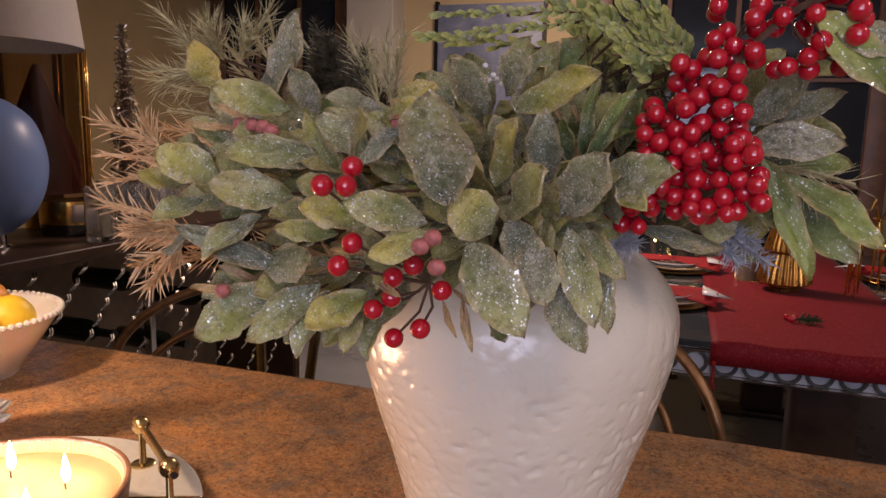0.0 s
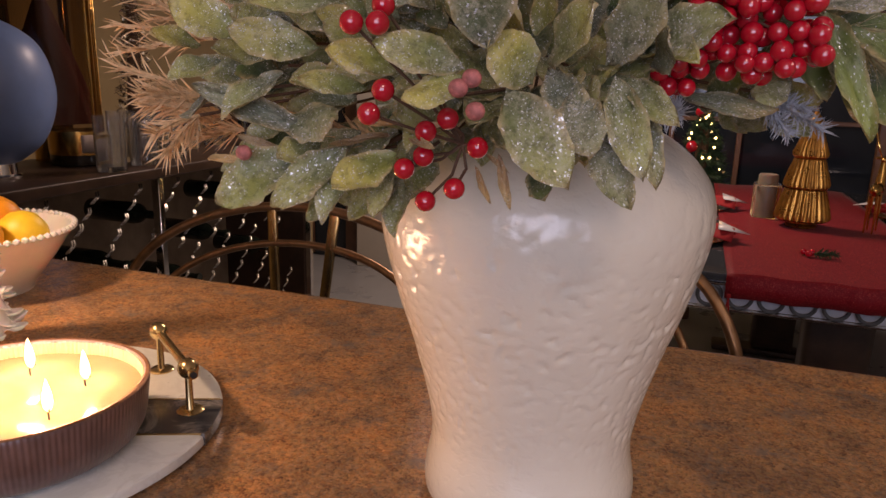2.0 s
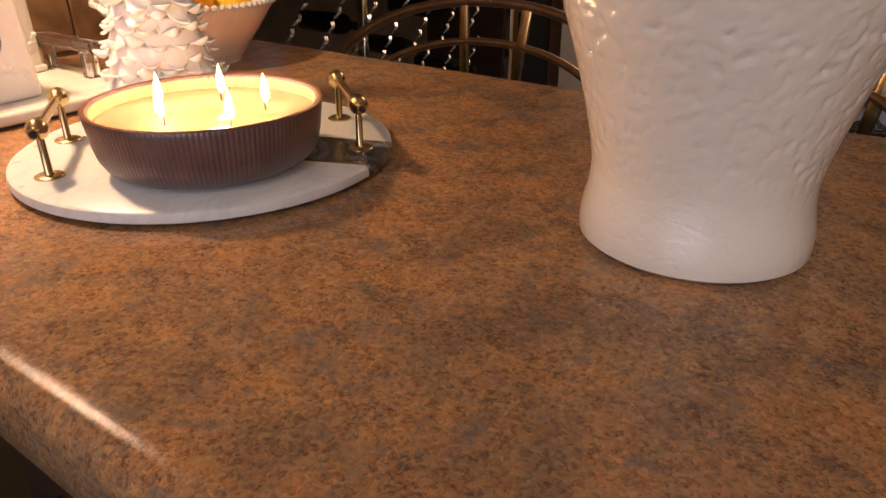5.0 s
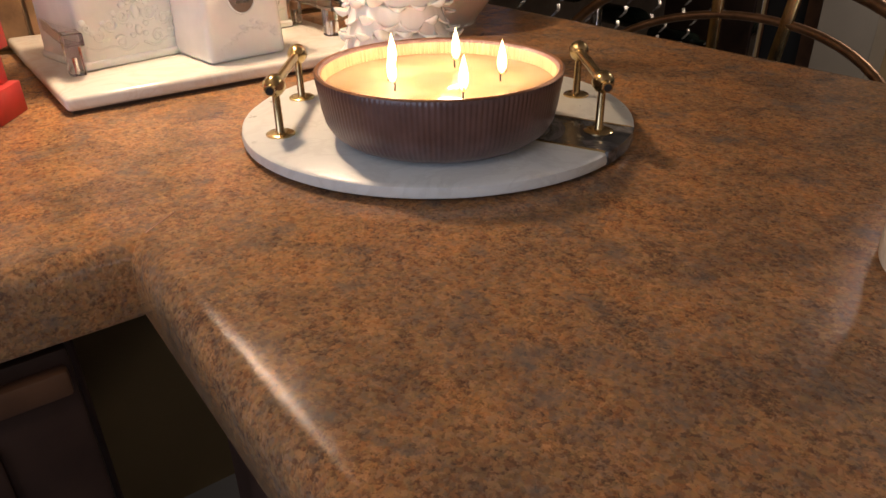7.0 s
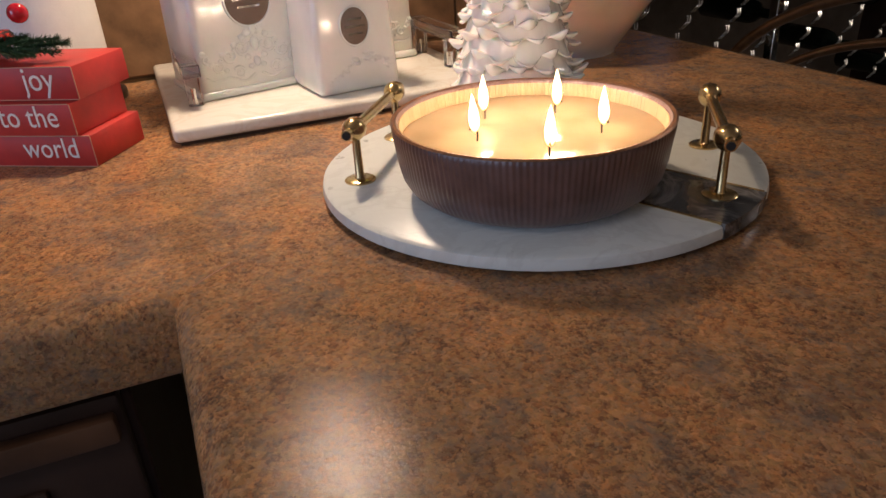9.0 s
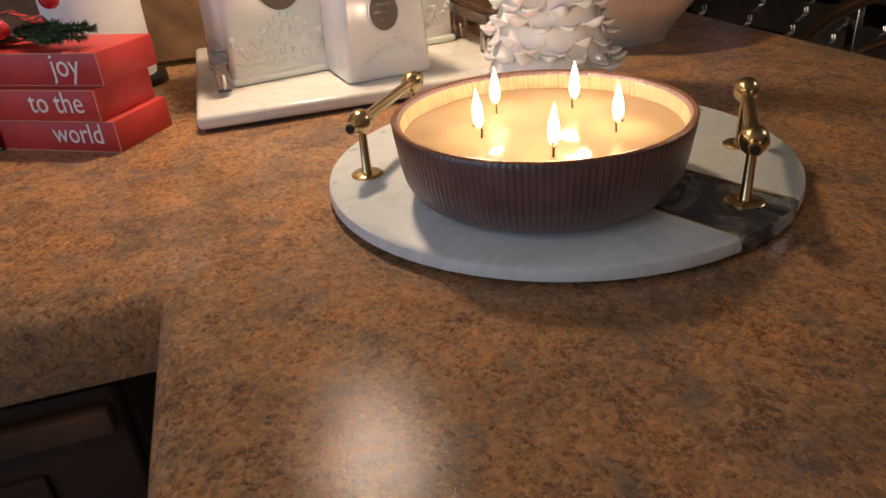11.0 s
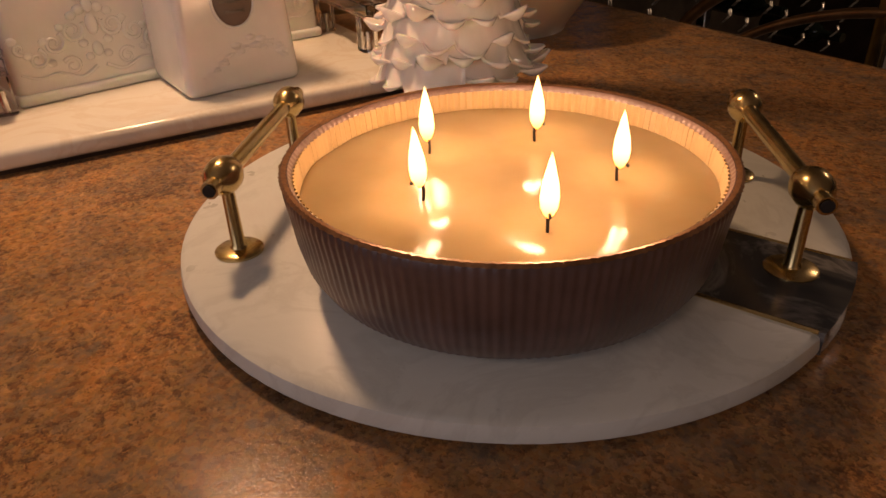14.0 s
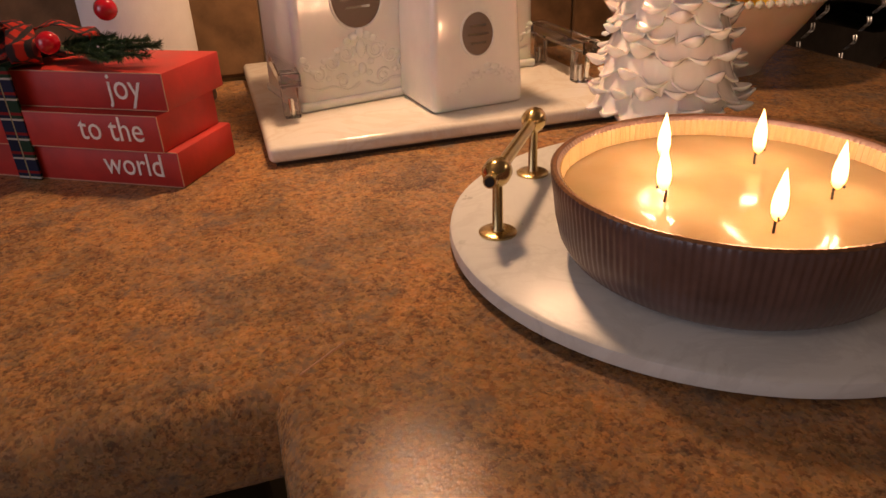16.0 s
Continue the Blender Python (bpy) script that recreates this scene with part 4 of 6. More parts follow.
def gold_tree(at, R, H):
    t = thing("gold_tree", at, "ribbed gold glass christmas tree ornament", "christmas decoration")
    tiers = [(0.06, 0.34, 1.0, 0.74), (0.34, 0.60, 0.82, 0.56), (0.60, 0.86, 0.63, 0.30), (0.86, 1.0, 0.36, 0.05)]
    for n, (z0, z1, r0, r1) in enumerate(tiers):
        deep = 0.045 if n < 3 else 0.0
        part("tier", lathe([(R * r1 * 0.9, H * z0 + 0.004), (R * r0 * 0.90, H * z0), (R * r0, H * z0 + 0.006), (R * r0 * 0.985, H * z0 + 0.016), (R * (r0 * 0.55 + r1 * 0.45), H * (z0 * 0.5 + z1 * 0.5)), (R * r1, H * z1 - 0.004), (R * r1 * 0.8, H * z1 + 0.003)], 208, lambda a, i: 1 + (deep * math.cos(26 * a) if 2 < i < 5 else 0)), GOLD_LEAF, t)
    part("base", lathe([(0, 0), (R * 0.55, 0), (R * 0.58, 0.008), (R * 0.50, 0.014), (R * 0.52, H * 0.06 + 0.006), (0, H * 0.06 + 0.006)], 40), GOLD_LEAF, t)
    return t


gold_tree((0.443, 3.05, TZ + 0.006), 0.090, 0.405)


def setting(x, y, turn, label):
    """Charger, plates, a folded red napkin with a white cuff and a sprig."""
    s = thing("place_setting", (x, y, TZ), label, "place setting", "place settings", turn)
    part("charger", lathe([(0, 0), (0.11, 0), (0.16, 0.010), (0.161, 0.013), (0.11, 0.006), (0, 0.006)], 56), GOLD, s, "gold charger plate")
    part("plate", lathe([(0, 0.008), (0.085, 0.008), (0.135, 0.022), (0.136, 0.025), (0.085, 0.014), (0, 0.014)], 56), PORCELAIN, s, "white plate with gold rim")
    part("rim_line", tube([(0.135 * math.cos(k * math.pi / 24), 0.135 * math.sin(k * math.pi / 24), 0.0255) for k in range(48)], 0.0013, 5, True), GOLD, s)
    part("salad_plate", lathe([(0, 0.020), (0.065, 0.020), (0.105, 0.036), (0.106, 0.039), (0.065, 0.026), (0, 0.026)], 48), PORCELAIN, s)
    nap = bmesh.new()
    pts = []
    for i in range(15):
        for j in range(6):
            u, v = i / 14 - 0.5, j / 5 - 0.5
            w = 0.045 + 0.06 * abs(u) ** 0.8
            pts.append(nap.verts.new((u * 0.36, v * w * 2, 0.050 + 0.018 * math.cos(9 * v + 2 * u) * (0.4 + abs(u)) - 0.03 * abs(u))))
    for i in range(14):
        for j in range(5):
            k = i * 6 + j
            nap.faces.new((pts[k], pts[k + 1], pts[k + 7], pts[k + 6]))
    n = part("napkin", nap, RED_CLOTH, s, "folded red napkin")
    n.modifiers.new("thick", "SOLIDIFY").thickness = 0.003
    cuff = bmesh.new()
    a, b, d, e = [cuff.verts.new(p) for p in ((0.135, -0.05, 0.050), (0.125, 0.045, 0.060), (0.225, -0.012, 0.036), (0.165, -0.008, 0.056))]
    for f in ((a, d, e), (d, b, e), (b, a, e)):
        cuff.faces.new(f)
    cf = part("cuff", cuff, PORCELAIN, s, "white cuff of the napkin")
    cf.modifiers.new("thick", "SOLIDIFY").thickness = 0.002
    tw = fir_twig((-0.02, -0.03, 0.075), (0.03, 0.03, 0.08), None, 0.02, 70, thick=0.0012)
    part("sprig", tw, NEEDLE, s, "green holly sprig", smooth=False)
    return s


setting(0.03, 2.70, -8, "place setting with red napkin on stacked plates")
setting(0.06, 3.32, -4, "place setting with red napkin on stacked plates")
setting(0.93, 2.83, 170, "place setting with red napkin on stacked plates")
setting(0.90, 3.42, 172, "place setting with red napkin on stacked plates")


def box_favour(x, y):
    b = thing("favour_box", (x, y, TZ), "small glass and brass votive box", "candle holder", "votive boxes")
    part("frame", box(-0.045, 0.045, -0.045, 0.045, 0, 0.006, 0.001, 1), BRASS, b)
    for sx in (-1, 1):
        for sy in (-1, 1):
            part("post", box(sx * 0.042 - 0.003, sx * 0.042 + 0.003, sy * 0.042 - 0.003, sy * 0.042 + 0.003, 0.006, 0.13), BRASS, b)
    for s in (-1, 1):
        part("rail", box(-0.039, 0.039, s * 0.042 - 0.003, s * 0.042 + 0.003, 0.124, 0.13), BRASS, b)
        part("rail", box(s * 0.042 - 0.003, s * 0.042 + 0.003, -0.039, 0.039, 0.124, 0.13), BRASS, b)
    part("pillar_candle", lathe([(0, 0.006), (0.034, 0.006), (0.035, 0.16), (0.031, 0.166), (0.02, 0.161), (0, 0.160)], 32), make_plain("ivory_wax", (0.22, 0.18, 0.13), 0.5, 0, 0.1, 20, 0.05, sss=0.3), b, "ivory pillar candle")
    return b


box_favour(0.335, 3.20)
holly = thing("holly_sprig", (0.425, 2.56, TZ + 0.006), "small green holly sprig with red berries on the runner", "christmas decoration")
part("leaves", fir_twig((-0.005, 0, 0.008), (0.055, -0.01, 0.012), fir_twig((0, 0, 0.01), (0.05, 0.02, 0.012), None, 0.025, 60, thick=0.002), 0.028, 70, thick=0.002), NEEDLE, holly, smooth=False)
for p in ((-0.02, -0.01, 0.010), (-0.008, 0.012, 0.010), (-0.03, 0.012, 0.010)):
    part("berry", ball(0.010, (0, 0, 0), 2), BERRY, holly, m=pose(*p))


def deer(at, turn):
    """A slim gilt deer figurine on four thin legs."""
    d = thing("deer_figurine", at, "slender gilt metal deer figurine", "figurine", turn=turn)
    bm = bmesh.new()
    for x, y in ((-0.035, -0.012), (-0.03, 0.014), (0.035, -0.012), (0.032, 0.014)):
        tube([(x * 1.1, y, 0.0), (x, y, 0.06), (x * 0.95, y * 0.8, 0.13)], 0.0042, 7, bm=bm, taper=lambda t: 0.7 + 0.7 * t)
    ball(0.034, (0, 0, 0.148), 3, bm, (1.5, 0.62, 0.72))
    tube([(0.038, 0, 0.155), (0.052, 0, 0.20), (0.055, 0, 0.235)], 0.014, 10, bm=bm, taper=lambda t: 1.2 - 0.5 * t)
    ball(0.015, (0.066, 0, 0.243), 2, bm, (1.6, 0.8, 0.9))
    for s in (-1, 1):
        tube(bent([(0.052, s * 0.006, 0.25), (0.04, s * 0.02, 0.29), (0.05, s * 0.035, 0.335)], 4), 0.0028, 6, bm=bm)
        tube([(0.043, s * 0.02, 0.285), (0.066, s * 0.026, 0.31)], 0.0022, 6, bm=bm)
        ball(0.008, (0.05, s * 0.016, 0.250), 1, bm, (0.6, 1.6, 0.7))
    part("figure", bm, GOLD, d)
    return d


deer((0.66, 3.05, TZ + 0.006), 70)
deer((0.80, 3.30, TZ + 0.002), 100)

# ---- bar console along the far side ----
CX0, CX1, CZ = -2.02, -1.55, 0.935
console = thing("bar_console", (0, 0, 0), "dark wooden bar console with a wine rack front", "console table")
part("top", box(CX0, CX1 + 0.02, 1.15, 3.12, CZ - 0.035, CZ, 0.006, 3), DARK_WOOD, console)
# back coloured pale to stand in for reflections over the unlit rack
part("back", box(CX0, CX0 + 0.02, 1.17, 3.10, 0.05, CZ - 0.036), make_plain("lightened_back", (0.30, 0.23, 0.16), 0.5, 0, 0.25, 12, 0.1), console)
part("bottom", box(CX0 + 0.02, CX1, 1.17, 3.10, 0.05, 0.08), DARK_WOOD, console)
for y in (1.17, 2.13, 3.08):
    part("upright", box(CX1 - 0.03, CX1, y, y + 0.024, 0.08, CZ - 0.036, 0.002, 1), CHROME if y > 2 else STEEL, console)
for y in (1.17, 3.07):
    part("side", box(CX0 + 0.02, CX1 - 0.03, y, y + 0.03, 0.0, CZ - 0.036), DARK_WOOD, console)


RACK_METAL = make_plain("rack_metal", (0.74, 0.70, 0.62), 0.26, 1.0, 0.2)
wire = bmesh.new()
for off in (-0.0045, 0.0045):
    tube(bent([(CX1 - 0.034, off, 0), (CX1 - 0.026, off + 0.006, 0.012), (CX1 - 0.024, off + 0.014, 0.020), (CX1 - 0.032, off + 0.020, 0.033)], 3), 0.0030, 6, bm=wire)
wire = finish(wire, "cradle_wire", RACK_METAL)
# rows of short bent wires that climb across the rack
for row in range(3):
    for col in range(12):
        y0 = 1.02 + 0.175 * col - 0.09 * row
        for k in range(6 if 1.18 < y0 < 2.80 else 0):
            part("cradle_wire", wire, None, console, m=pose(0, y0 + 0.034 * k, 0.640 - 0.245 * row + 0.042 * k))


def wine_bottle(y, z):
    b = part("bottle", lathe([(0, 0), (0.034, 0), (0.037, 0.004), (0.037, 0.19), (0.03, 0.215), (0.014, 0.235), (0.0135, 0.29), (0.016, 0.295), (0.016, 0.305), (0, 0.305)], 24), make_bottle, console, "dark wine bottle",
             m=pose(CX1 - 0.35, y, z, 0, 90, 0))
    return b


make_bottle = make_plain("bottle_glass", (0.010, 0.014, 0.010), 0.08, 0, 0.2)
for k in range(10):
    wine_bottle(1.34 + 0.17 * k, 0.50 + 0.13 * (k % 3))

# things on the console
LAMP_BLUE = make_plain("blue_grey_glaze", (0.21, 0.34, 0.68), 0.42, 0, 0.08, 12, 0.02, coat=0.25, coat_rough=0.3)
lampob = thing("table_lamp", (-1.74, 1.735, CZ), "table lamp with blue-grey globe base and white shade", "lamp")
part("foot", lathe([(0, 0), (0.055, 0), (0.056, 0.008), (0.045, 0.012), (0.042, 0.042), (0, 0.044)], 40), CHROME, lampob, "metal foot")
part("globe", lathe([(v.x, v.y) for v in bent([(0.04, 0.04), (0.065, 0.052), (0.115, 0.095), (0.147, 0.16), (0.159, 0.23), (0.150, 0.30), (0.125, 0.36), (0.08, 0.40), (0.03, 0.425), (0.022, 0.44)], 4)], 96), LAMP_BLUE, lampob, "matt blue-grey ceramic body")
part("neck", lathe([(0.012, 0.43), (0.012, 0.56), (0, 0.56)], 16), BRASS, lampob)
part("shade", lathe([(0.265, 0.555), (0.267, 0.555), (0.235, 0.84), (0.232, 0.84), (0.262, 0.557)], 72), make_plain("shade_cloth", (0.66, 0.63, 0.60), 0.8, 0, 0.04, 60, 0.15), lampob, "white drum shade")

jar = thing("jar_candle", (-1.80, 2.075, CZ), "gold and dark jar candle with a pale label", "candle")
part("base", lathe([(0, 0), (0.086, 0), (0.09, 0.004), (0.09, 0.034), (0, 0.034)], 48), make_plain("dark_lacquer", (0.02, 0.014, 0.01), 0.2), jar)
part("band", lathe([(0.0, 0.0345), (0.0905, 0.0345), (0.0915, 0.05), (0.0915, 0.10), (0.0905, 0.108), (0, 0.108)], 48), GOLD, jar, "polished gold body")
lab = bmesh.new()
vs = [[lab.verts.new((0.0925 * math.cos(a), 0.0925 * math.sin(a), z)) for a in [radians(-42 + 8 * i) for i in range(8)]] for z in (0.042, 0.098)]
for i in range(7):
    lab.faces.new((vs[0][i], vs[0][i + 1], vs[1][i + 1], vs[1][i]))
part("label", lab, make_plain("label_paper", (0.50, 0.40, 0.34), 0.8), jar, "pale paper label").modifiers.new("thick", "SOLIDIFY").thickness = 0.0006

hur = thing("hurricane_vase", (-1.945, 2.105, CZ), "tall smoky gilt glass cylinder holding a dark red cone", "vase")
part("base", lathe([(0, 0), (0.058, 0), (0.058, 0.03), (0.05, 0.05), (0.04, 0.12), (0.0, 0.12)], 40), GOLD, hur)
part("cone_tree", lathe([(0, 0.121), (0.105, 0.122), (0.10, 0.14), (0.05, 0.36), (0.006, 0.53), (0, 0.535)], 40), make_plain("dark_red_velvet", (0.055, 0.004, 0.004), 0.9, 0, 0.3, 90, 0.4), hur, "dark red cone")
part("cylinder", lathe([(0.142, 0.112), (0.146, 0.112), (0.146, 0.60), (0.142, 0.60)], 56), AMBER_GLASS, hur, "smoky amber glass cylinder").visible_shadow = False
# gold reflection streaks of the glass, built as thin upright strips
for a in (-128, -119, -108, 12, 21, 27, 40, 130, 200):
    part("gilt_rib", box(-0.004, 0.004, -0.003, 0.003, 0.112, 0.60, 0.001, 1), GOLD, hur, "gold strip for a vertical reflection in the glass", m=pose(0.150 * math.cos(radians(a)), 0.150 * math.sin(radians(a)), 0, 0, 0, a))

TINSEL = make_plain("silver_tinsel", (0.62, 0.56, 0.46), 0.22, 0.95, 0.3, 200, 0)


def tinsel_tree(x, y, h, R):
    t = thing("tinsel_tree", (x, y, CZ), "silver tinsel cone tree", "christmas decoration", "tinsel trees")
    bm = bmesh.new()
    rng = random.Random(8)
    for k in range(1800):
        f = rng.random() ** 0.8
        r, z, a = R * (1 - f), 0.03 + h * f, rng.uniform(0, 6.283)
        p = Vector((r * math.cos(a), r * math.sin(a), z))
        q = p + Vector((rng.uniform(-1, 1), rng.uniform(-1, 1), rng.uniform(-1, 1))) * 0.018
        w = Vector((rng.uniform(-1, 1), rng.uniform(-1, 1), rng.uniform(-1, 1))) * 0.0025
        bm.faces.new([bm.verts.new(v) for v in (p - w, p + w, q + w, q - w)])
    part("tinsel", bm, TINSEL, t, smooth=False)
    part("cone", lathe([(0, 0), (R * 0.6, 0), (R * 0.55, 0.03), (0.003, h), (0, h)], 24), WOOD_STEM, t)
    return t


tinsel_tree(-1.84, 2.38, 0.66, 0.075)
tumbler = bmesh.new()
lathe([(0, 0), (0.040, 0), (0.042, 0.004), (0.044, 0.165), (0.0425, 0.165), (0.040, 0.016), (0, 0.014)], 48, lambda a, i: 1 + 0.022 * math.cos(16 * a), bm=tumbler)
first = solid("tumbler", tumbler, CUT_GLASS, "tall clear cut glass tumbler on the console", "drinking glass", (-1.594, 1.989, CZ), "tumblers")
for x, y in ((-1.622, 2.156), (-1.678, 2.357), (-1.741, 2.192), (-1.793, 2.413), (-1.835, 2.638), (-1.842, 2.808)):
    copy_thing(first, pose(x, y, CZ))
decanter = thing("decanter", (-1.70, 2.90, CZ), "cut glass decanter with a blue tint", "decanter")
part("body", lathe([(0, 0), (0.05, 0), (0.055, 0.01), (0.055, 0.13), (0.03, 0.16), (0.018, 0.19), (0.022, 0.22), (0.019, 0.22), (0.014, 0.19), (0.05, 0.125), (0.05, 0.014), (0, 0.012)], 32), make_glass("blue_glass", (0.55, 0.68, 0.95), 0.04), decanter)
part("stopper", ball(0.022, (0, 0, 0.245), 2), GLASS, decanter)

# ---- far side of the dining room ----
def door_frame(name, x0, x1, y, panes, label):
    """A glazed dark wooden door in its frame on the far wall."""
    d = thing(name, (0, 0, 0), label, "glazed door", kind_group[0])
    part("leaf", box(x0, x1, y - 0.05, y - 0.012, 0.005, 2.2, 0.003, 1), make_plain("night_pane", (0.012, 0.016, 0.022), 0.06, 0, 0.2, 3, 0), d, "dark night-time glass")
    for xa, xb in ((x0 - 0.07, x0 + 0.05), (x1 - 0.05, x1 + 0.07)):
        part("stile", box(xa, xb, y - 0.085, y - 0.002, 0.005, 2.28, 0.006, 2), BROWN_WOOD, d)
    part("head", box(x0 + 0.051, x1 - 0.051, y - 0.085, y - 0.002, 2.18, 2.28, 0.006, 2), BROWN_WOOD, d)
    for k in range(1, panes):
        x = x0 + (x1 - x0) * k / panes
        part("glazing_bar", box(x - 0.014, x + 0.014, y - 0.07, y - 0.051, 0.02, 2.17, 0.003, 1), BROWN_WOOD, d)
    for z in (0.5, 1.05, 1.6):
        part("glazing_bar", box(x0 + 0.052, x1 - 0.052, y - 0.066, y - 0.0515, z - 0.012, z + 0.012, 0.003, 1), BROWN_WOOD, d)
    return d


kind_group = ["glazed doors"]
door_frame("glazed_door", -3.0, -2.05, 4.58, 3, "dark wooden glazed door on the far wall")
door_frame("glazed_door", -0.42, 1.0, 4.58, 4, "wide dark wooden glazed door on the far wall")
door_frame("glazed_door", 1.2, 2.35, 4.58, 4, "wide dark wooden glazed door on the far wall")
pic = thing("wall_panel", (0, 0, 0), "blue-grey canvas panel on the far wall", "picture")
_p = Mat("blue_grey_canvas", 0.45)
_p.color(_p.ramp(_p.noise(5, 6, 0.65, None, 1.2), [(0.3, (0.07, 0.085, 0.13)), (0.6, (0.15, 0.17, 0.23)), (0.8, (0.26, 0.27, 0.31))])).bump(_p.noise(60, 3), 0.2, 0.001)
part("canvas", box(-1.42, -0.77, 4.545, 4.578, 0.9, 2.05, 0.004, 2), _p.m, pic)
part("frame", box(-1.44, -1.42, 4.54, 4.578, 0.88, 2.07), STEEL, pic)
part("frame", box(-0.77, -0.75, 4.54, 4.578, 0.88, 2.07), STEEL, pic)
pil = solid("wall_pier", box(-1.97, -1.66, 4.40, 4.578, 0, 2.418, 0.004, 1), PALE_WALL, "pale painted wall pier", "wall", kind="structure")


def xmas_tree(x, y, h, R):
    t = thing("christmas_tree", (x, y, 0), "dark green christmas tree with small warm lights", "christmas tree")
    bm = bmesh.new()
    rng = random.Random(21)
    for k in range(150):
        f = rng.random() ** 0.9
        r, z, a = R * (1 - f) + 0.03, 0.25 + (h - 0.3) * f, rng.uniform(0, 6.283)
        c, s = math.cos(a), math.sin(a)
        fir_twig((0.2 * r * c, 0.2 * r * s, z + 0.08 * r), (r * c, r * s, z - 0.10 * r), bm, 0.05, 34, rng=rng, thick=0.003)
    part("foliage", bm, NEEDLE, t, smooth=False)
    part("trunk", tube([(0, 0, 0), (0, 0, h - 0.1)], 0.03, 8), WOOD_STEM, t)
    bulb = finish(ball(0.007, (0, 0, 0), 1), "bulb", make_emit("warm_bulb", (1.0, 0.66, 0.24), 6.0))
    for k in range(70):
        f = rng.random()
        r, z, a = (R * (1 - f) + 0.03) * rng.uniform(0.75, 1.02), 0.25 + (h - 0.3) * f, rng.uniform(0, 6.283)
        part("light_bulb", bulb, None, t, "glowing warm bulb", m=pose(r * math.cos(a), r * math.sin(a), z))
    bauble = finish(ball(0.03, (0, 0, 0), 2), "bauble", BERRY)
    for k in range(14):
        f = rng.random()
        r, z, a = R * (1 - f) + 0.02, 0.25 + (h - 0.3) * f, rng.uniform(0, 6.283)
        part("bauble", bauble, None, t, "red bauble", m=pose(r * math.cos(a), r * math.sin(a), z))
    return t


xmas_tree(0.10, 4.18, 1.15, 0.34)


# ---- the arrangement in the vase ----
def leaf_material(name, dark, mid, tip, frost):
    m = Mat(name, 0.5, 0, mid, spec=0.4)
    c, rnd = m.node("ShaderNodeTexCoord"), m.random()
    add = m.node("ShaderNodeVectorMath")
    add.operation = "ADD"
    m.link(c.outputs["Object"], add.inputs[0]), m.link(rnd, add.inputs[1])
    v = add.outputs["Vector"]
    sep = m.node("ShaderNodeSeparateXYZ")
    m.link(c.outputs["Object"], sep.inputs[0])
    along = m.node("ShaderNodeMapRange")
    along.inputs["From Max"].default_value = 0.056
    m.link(sep.outputs["X"], along.inputs["Value"])
    wob = m.mix(0.35, along.outputs["Result"], m.noise(60, 3, 0.6, v))
    col = m.ramp(wob, [(0.10, dark), (0.42, mid), (0.70, tip)])
    hue = m.ramp(rnd, [(0.0, (0.72, 0.74, 0.62)), (0.30, (0.98, 0.94, 0.68)), (0.60, (1.2, 1.1, 0.66)), (1.0, (1.35, 1.15, 0.6))])
    col = m.mix(0.7, col, hue, "MULTIPLY")
    patch = m.ramp(m.noise(40, 5, 0.75, v), [(0.46 - 0.16 * frost, (0, 0, 0)), (0.60, (1, 1, 1))])
    grain = m.ramp(m.noise(430, 5, 0.85, v), [(0.42, (0.12 * frost, 0.12 * frost, 0.12 * frost)), (0.58, (frost, frost, frost))])
    fr = m.mix(1.0, patch, grain, "MULTIPLY")
    some = m.ramp(rnd, [(0.0, (1, 1, 1)), (0.2, (0.55, 0.55, 0.55)), (0.4, (1.0, 1.0, 1.0)), (0.6, (0.5, 0.5, 0.5)), (0.8, (0.9, 0.9, 0.9)), (1.0, (0.4, 0.4, 0.4))])
    fr = m.mix(1.0, fr, some, "MULTIPLY")
    # warm light on the leaf edges, put in as a tan rim; worn masks it
    edge = m.node("ShaderNodeAttribute")
    edge.attribute_name = "rim"
    worn = m.mix(1.0, m.ramp(edge.outputs["Fac"], [(0.25, (0, 0, 0)), (0.9, (0.85, 0.85, 0.85))]), m.ramp(m.noise(90, 4, 0.7, v), [(0.38, (0.1, 0.1, 0.1)), (0.58, (1, 1, 1))]), "MULTIPLY")
    col = m.mix(worn, col, (0.50, 0.37, 0.17))
    col = m.mix(fr, col, (0.50, 0.46, 0.34))
    pits = m.ramp(m.noise(170, 5, 0.8, v), [(0.36, (0.45, 0.45, 0.42)), (0.52, (1, 1, 1))])
    col = m.mix(0.55 + 0.4 * frost, col, pits, "MULTIPLY")
    vor = m.node("ShaderNodeTexVoronoi", Scale=1250)
    m.link(v, vor.inputs["Vector"])
    s = m.node("ShaderNodeSeparateColor")
    m.link(vor.outputs["Color"], s.inputs["Color"])
    gl = m.ramp(s.outputs["Red"], [(0.955 - 0.04 * frost, (0, 0, 0)), (0.965, (1, 1, 1))])
    spark = m.mix(1.0, gl, patch, "MULTIPLY")
    m.color(m.mix(spark, col, (0.95, 0.97, 1.0)))
    m.link(m.ramp(spark, [(0, (0, 0, 0)), (1, (0.5, 0.5, 0.5))]), m.b.inputs["Metallic"])
    m.link(m.ramp(spark, [(0, (0.5, 0.5, 0.5)), (1, (0.18, 0.18, 0.18))]), m.b.inputs["Roughness"])
    return m.bump(s.outputs["Green"], 0.6 * frost + 0.05, 0.0022).m


